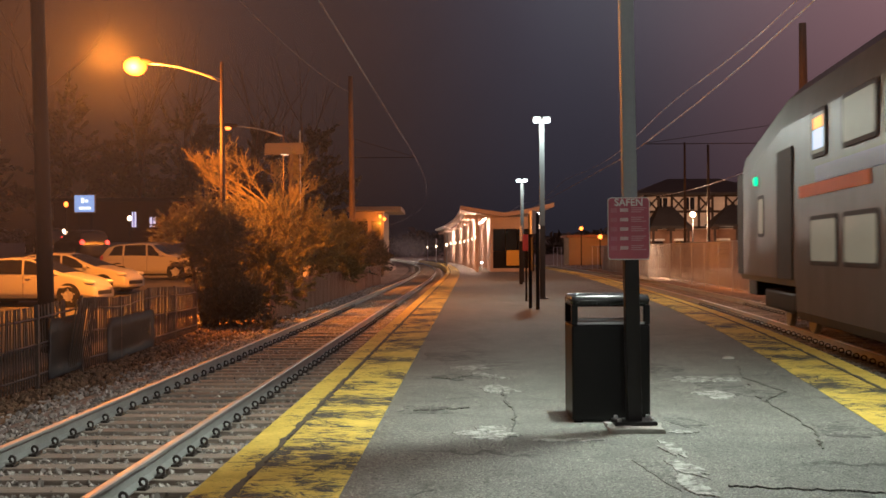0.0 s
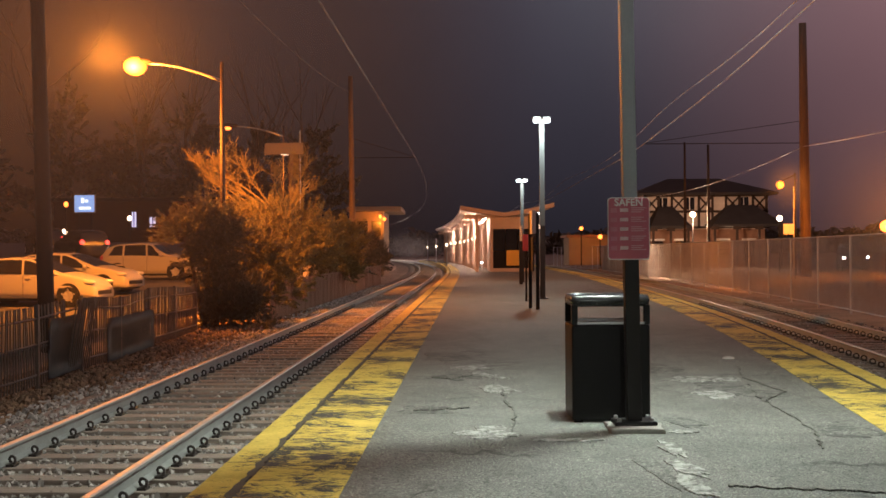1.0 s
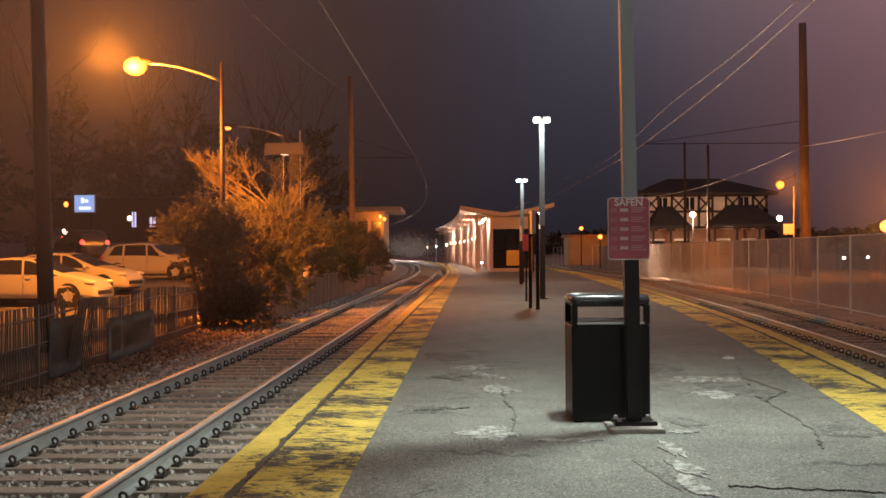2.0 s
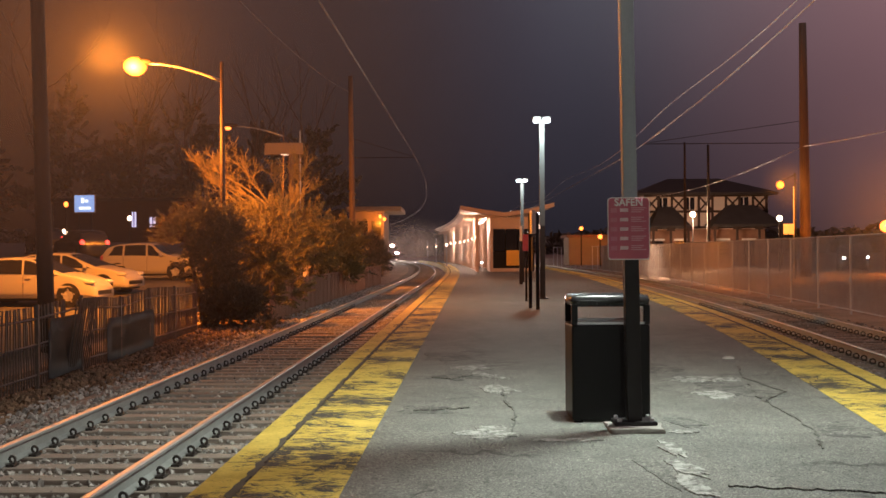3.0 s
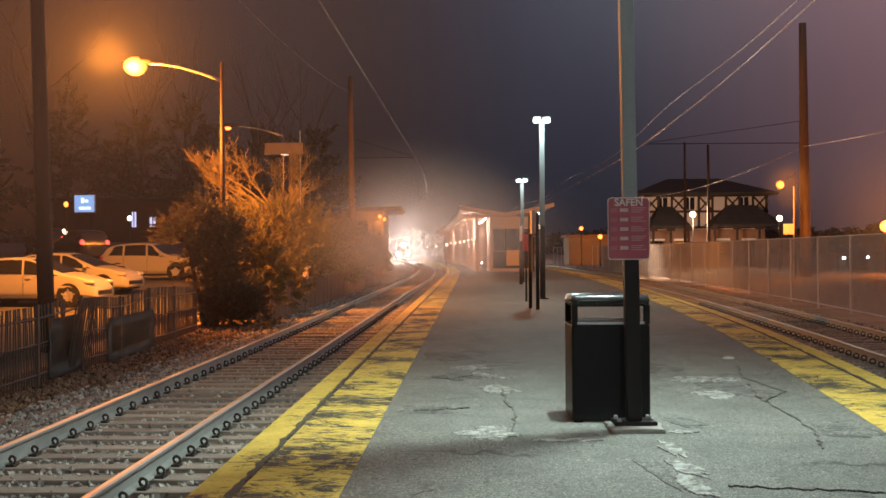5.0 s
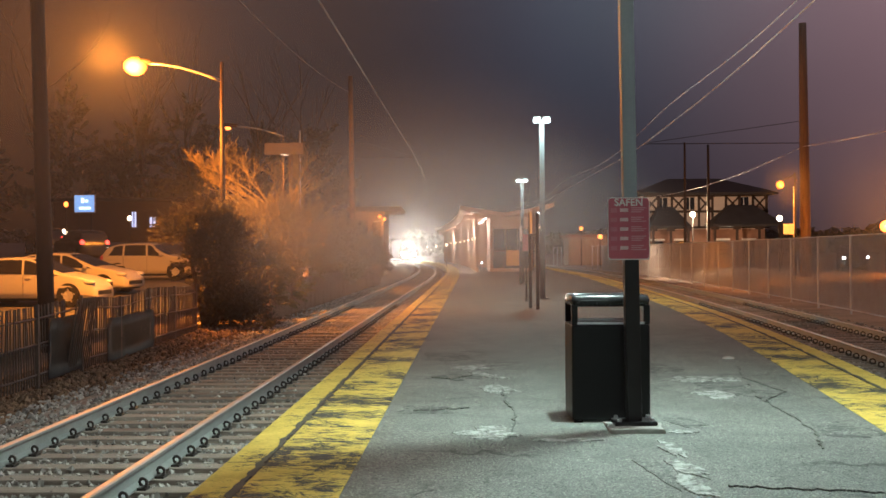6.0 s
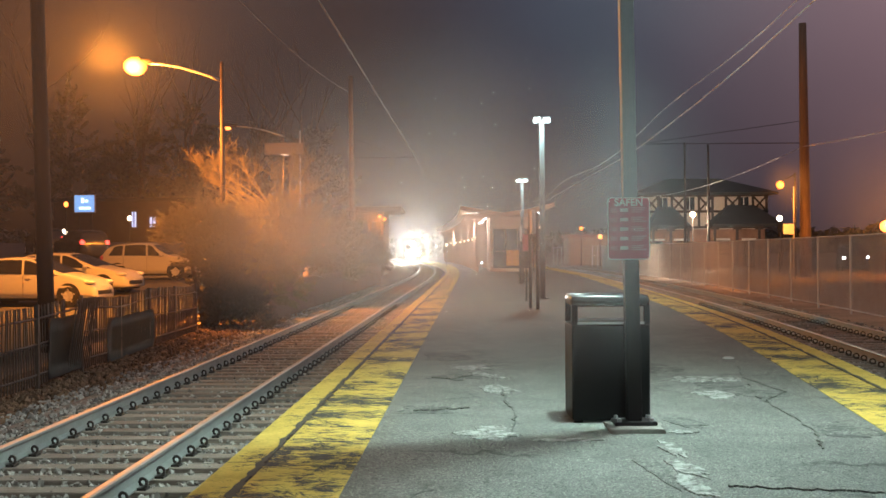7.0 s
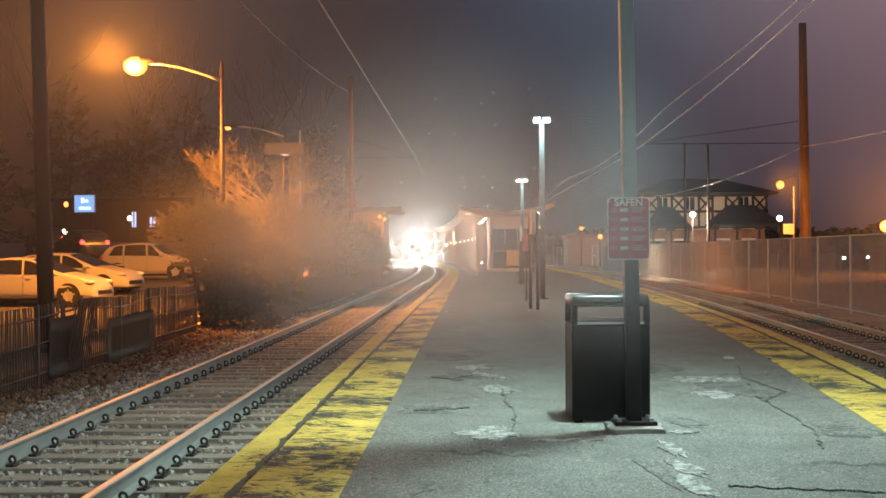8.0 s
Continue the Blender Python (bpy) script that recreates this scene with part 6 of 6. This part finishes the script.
def approaching_cab():
    """Its nose is at y = 0 and faces -y in its own space."""
    L = 25.0
    t = thing("cab_coach", 0, 0, 0, 0, "dark cab coach approaching with blazing headlights", "train")
    bm = bmesh.new()
    rows = []
    for x, k, hz in ((0, 0.86, 3.3), (0.25, 0.93, 3.6), (0.9, 0.985, 3.9), (1.8, 1, 4.1), (24.6, 1, 4.1), (25, 0.95, 4.0)):
        w = 1.5 * k
        rows.append([bm.verts.new((s, x, z)) for s, z in ((-w, 0.6), (-w, hz - 0.8), (-w * 0.88, hz - 0.25), (-w * 0.5, hz), (w * 0.5, hz), (w * 0.88, hz - 0.25), (w, hz - 0.8), (w, 0.6))])
    n = 8
    for a, b in zip(rows, rows[1:]):
        for k in range(n):
            bm.faces.new((a[k], a[(k + 1) % n], b[(k + 1) % n], b[k]))
    bm.faces.new(rows[0])
    bm.faces.new(rows[-1][::-1])
    part("body", bm, M_TRAIN, t)
    for s in (-1, 1):
        bm = bmesh.new()
        box(bm, s * 0.42, s * 1.15, -0.03, 0.05, 2.05, 2.75, 0.015)
        part("windscreen", bm, M_GLASS, t)
        bm = bmesh.new()
        rod(bm, (s * 0.17, -0.07, 3.0), (s * 0.17, 0.02, 3.0), 0.15, seg=20)
        head = part("headlight", bm, G_HEAD, t, "blazing round headlight")
        bm = bmesh.new()
        tube_ring(bm, s * 0.17, 3.0, 0.155, 0.19, -0.13, 0.02)
        part("bezel", bm, M_GASKET, head)
        bm = bmesh.new()
        rod(bm, (s * 0.95, -0.09, 1.35), (s * 0.95, 0.02, 1.35), 0.13, seg=20)
        low = part("ditch_light", bm, G_HEAD, t, "blazing lower auxiliary light")
        bm = bmesh.new()
        tube_ring(bm, s * 0.95, 1.35, 0.135, 0.17, -0.15, 0.02)
        part("bezel", bm, M_GASKET, low)
    bm = bmesh.new()
    box(bm, -0.36, 0.36, -0.04, 0.03, 1.05, 2.75, 0.02)
    part("end_door", bm, M_GASKET, t)
    bm = bmesh.new()
    box(bm, -1.3, 1.3, -0.12, 0.2, 0.35, 0.75, 0.04)
    part("pilot", bm, M_BLACK, t)
    for bx in (3.4, 21.6):
        bm = bmesh.new()
        box(bm, -1.2, 1.2, bx - 1.6, bx + 1.6, 0.4, 0.75, 0.05)
        b = part("bogie", bm, M_BLACK, t)
        for wx in (-1.2, 1.2):
            for sx in (-0.75, 0.75):
                bm = bmesh.new()
                rod(bm, (sx - 0.06, bx + wx, 0.42), (sx + 0.06, bx + wx, 0.42), 0.42, seg=20)
                part("wheel", bm, M_RAIL, b)
    return t


def glare_material(density, base=1.0, core=0.0, inner=0.2):
    """Skin of the added glare shells: nearly clear, it lets through and scatters what light falls on it, and thins out
    sideways, sooner downwards by base; core: how much denser it is within the inner part of its radius.
    """
    m, nt, b = nodes("glare_skin")
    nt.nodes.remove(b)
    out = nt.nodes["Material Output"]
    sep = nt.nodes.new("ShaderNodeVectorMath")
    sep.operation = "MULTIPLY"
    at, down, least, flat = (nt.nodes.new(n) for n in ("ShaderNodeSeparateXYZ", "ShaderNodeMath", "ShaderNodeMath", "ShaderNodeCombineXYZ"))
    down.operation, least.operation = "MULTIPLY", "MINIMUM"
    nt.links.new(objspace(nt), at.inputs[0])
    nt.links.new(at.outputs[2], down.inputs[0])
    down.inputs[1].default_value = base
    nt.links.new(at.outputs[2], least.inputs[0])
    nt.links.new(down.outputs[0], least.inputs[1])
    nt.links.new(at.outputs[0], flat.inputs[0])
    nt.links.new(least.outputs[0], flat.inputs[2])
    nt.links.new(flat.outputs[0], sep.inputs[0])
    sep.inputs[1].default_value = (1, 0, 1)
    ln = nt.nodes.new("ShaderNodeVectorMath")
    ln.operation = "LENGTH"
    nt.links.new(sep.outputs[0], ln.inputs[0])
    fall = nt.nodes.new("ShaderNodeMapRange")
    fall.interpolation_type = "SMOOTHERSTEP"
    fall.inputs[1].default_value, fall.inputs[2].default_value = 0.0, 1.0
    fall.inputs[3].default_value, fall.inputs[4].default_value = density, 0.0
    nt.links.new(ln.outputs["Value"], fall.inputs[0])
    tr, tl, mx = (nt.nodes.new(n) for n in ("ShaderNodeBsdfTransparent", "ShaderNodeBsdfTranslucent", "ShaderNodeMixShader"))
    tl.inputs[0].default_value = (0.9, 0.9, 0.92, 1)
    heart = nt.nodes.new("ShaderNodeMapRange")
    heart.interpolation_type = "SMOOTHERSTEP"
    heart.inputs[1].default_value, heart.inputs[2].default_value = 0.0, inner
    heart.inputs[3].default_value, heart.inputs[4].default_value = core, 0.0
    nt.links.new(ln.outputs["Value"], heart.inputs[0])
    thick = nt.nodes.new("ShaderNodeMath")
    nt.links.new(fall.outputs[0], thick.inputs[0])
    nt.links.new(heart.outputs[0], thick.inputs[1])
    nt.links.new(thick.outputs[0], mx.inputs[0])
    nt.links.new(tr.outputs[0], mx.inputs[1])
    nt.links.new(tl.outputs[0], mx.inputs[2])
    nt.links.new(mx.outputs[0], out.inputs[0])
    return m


def headlight_halo():
    # Added shell, lit by the headlights, that shapes the halo of their glare.
    t = thing("mist", 0, 0, 0, 0, "translucent shell added as the headlight glare halo", "mist")
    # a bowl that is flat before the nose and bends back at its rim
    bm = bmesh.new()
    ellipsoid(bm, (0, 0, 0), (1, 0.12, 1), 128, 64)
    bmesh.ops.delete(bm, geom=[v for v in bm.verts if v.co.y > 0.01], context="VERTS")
    o = part("halo_shell", bm, glare_material(0.060, 1.0), t, smooth=True)
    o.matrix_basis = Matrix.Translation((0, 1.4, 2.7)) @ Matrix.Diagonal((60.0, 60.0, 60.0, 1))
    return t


def glare_veils():
    """Added translucent veils that spread the headlight haze along the platform as the train nears."""
    t = thing("glare_bank", 0, 0, 0, 0, "translucent veils added for the headlight haze", "mist")
    for x, y, z, rx, rz, density in ((0.15, 9.3, 1.6, 2.9, 2.2, 0.24), (-0.3, 15.0, 1.7, 4.4, 3.2, 0.24), (-0.9, 29.0, 2.0, 9.5, 3.6, 0.24)):
        bm = bmesh.new()
        ellipsoid(bm, (0, 0, 0), (1, 0.05, 1), 96, 48)
        bmesh.ops.delete(bm, geom=[v for v in bm.verts if v.co.y > 0.01], context="VERTS")
        o = part("glare_veil", bm, glare_material(density, rz / z), t, smooth=True)
        o.matrix_basis = Matrix.Translation((x, y, z)) @ Matrix.Diagonal((rx, 3.0, rz, 1))
    return t


def lamp_halo(x, y, z, r, density, base=1.0, core=0.0, inner=0.2):
    # Added translucent shell that shapes the halo of glare round a lamp.
    t = thing("mist", x, y, z, 0, "translucent shell added as the glare halo of a lamp", "mist")
    bm = bmesh.new()
    ellipsoid(bm, (0, 0, 0), (1, 0.25, 1), 96, 48)
    bmesh.ops.delete(bm, geom=[v for v in bm.verts if v.co.y > 0.01], context="VERTS")
    o = part("halo_shell", bm, glare_material(density, base, core, inner), t, smooth=True)
    o.matrix_basis = Matrix.Diagonal((r, r, r, 1))


lamp_halo(-6.2, 19.5, 4.2, 9.0, 0.13, 1.6)
lamp_halo(-8.85, 31.0, 6.75, 5.0, 0.016, 1.5, 0.03, 0.22)
lamp_halo(1.75, 9.2, 5.6, 3.8, 0.016)
lamp_halo(17.4, 57.0, 4.87, 1.8, 0.03)
lamp_halo(26.8, 66.0, 4.0, 9.0, 0.05)

COACH = bilevel_coach()
CAB = approaching_cab()
HALO = headlight_halo()
VEILS = glare_veils()


def motions():
    rows = []
    for k in range(33):
        t = 0.25 * k
        y = 28.6 - 17.8 * t
        a, b = right_x(y - 3.0), right_x(y - 22.9)
        h = math.atan2(a - b, 19.9)
        rows.append((t, pose(a + 3.0 * math.sin(h), y, RAIL_Z, 0, 0, -math.degrees(h))))
    walk(COACH, rows)
    rows = []
    for k in range(17):
        t = 0.5 * k
        y = 280.0 - 14.0 * t + 4.0 * max(0.0, 3.5 - t) ** 2
        a, b = left_x(y + 3.4), left_x(y + 21.6)
        h = math.atan2(b - a, 18.2)
        rows.append((t, pose(a - 3.4 * math.sin(h), y, RAIL_Z, 0, 0, -math.degrees(h))))
    walk(CAB, rows)
    # the added glare shell moves out before the nose as the train comes out of the trees
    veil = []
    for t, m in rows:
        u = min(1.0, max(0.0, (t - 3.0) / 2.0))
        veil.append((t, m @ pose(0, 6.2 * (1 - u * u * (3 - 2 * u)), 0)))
    walk(HALO, veil)
    rows = []
    for k in range(17):
        t = 0.5 * k
        u = 1 - min(1.0, max(0.0, (t - 2.0) / 4.8))
        rows.append((t, pose(-4.5 * u ** 2.4, 150.0 * u ** 2.4, 0)))
    walk(VEILS, rows)


motions()
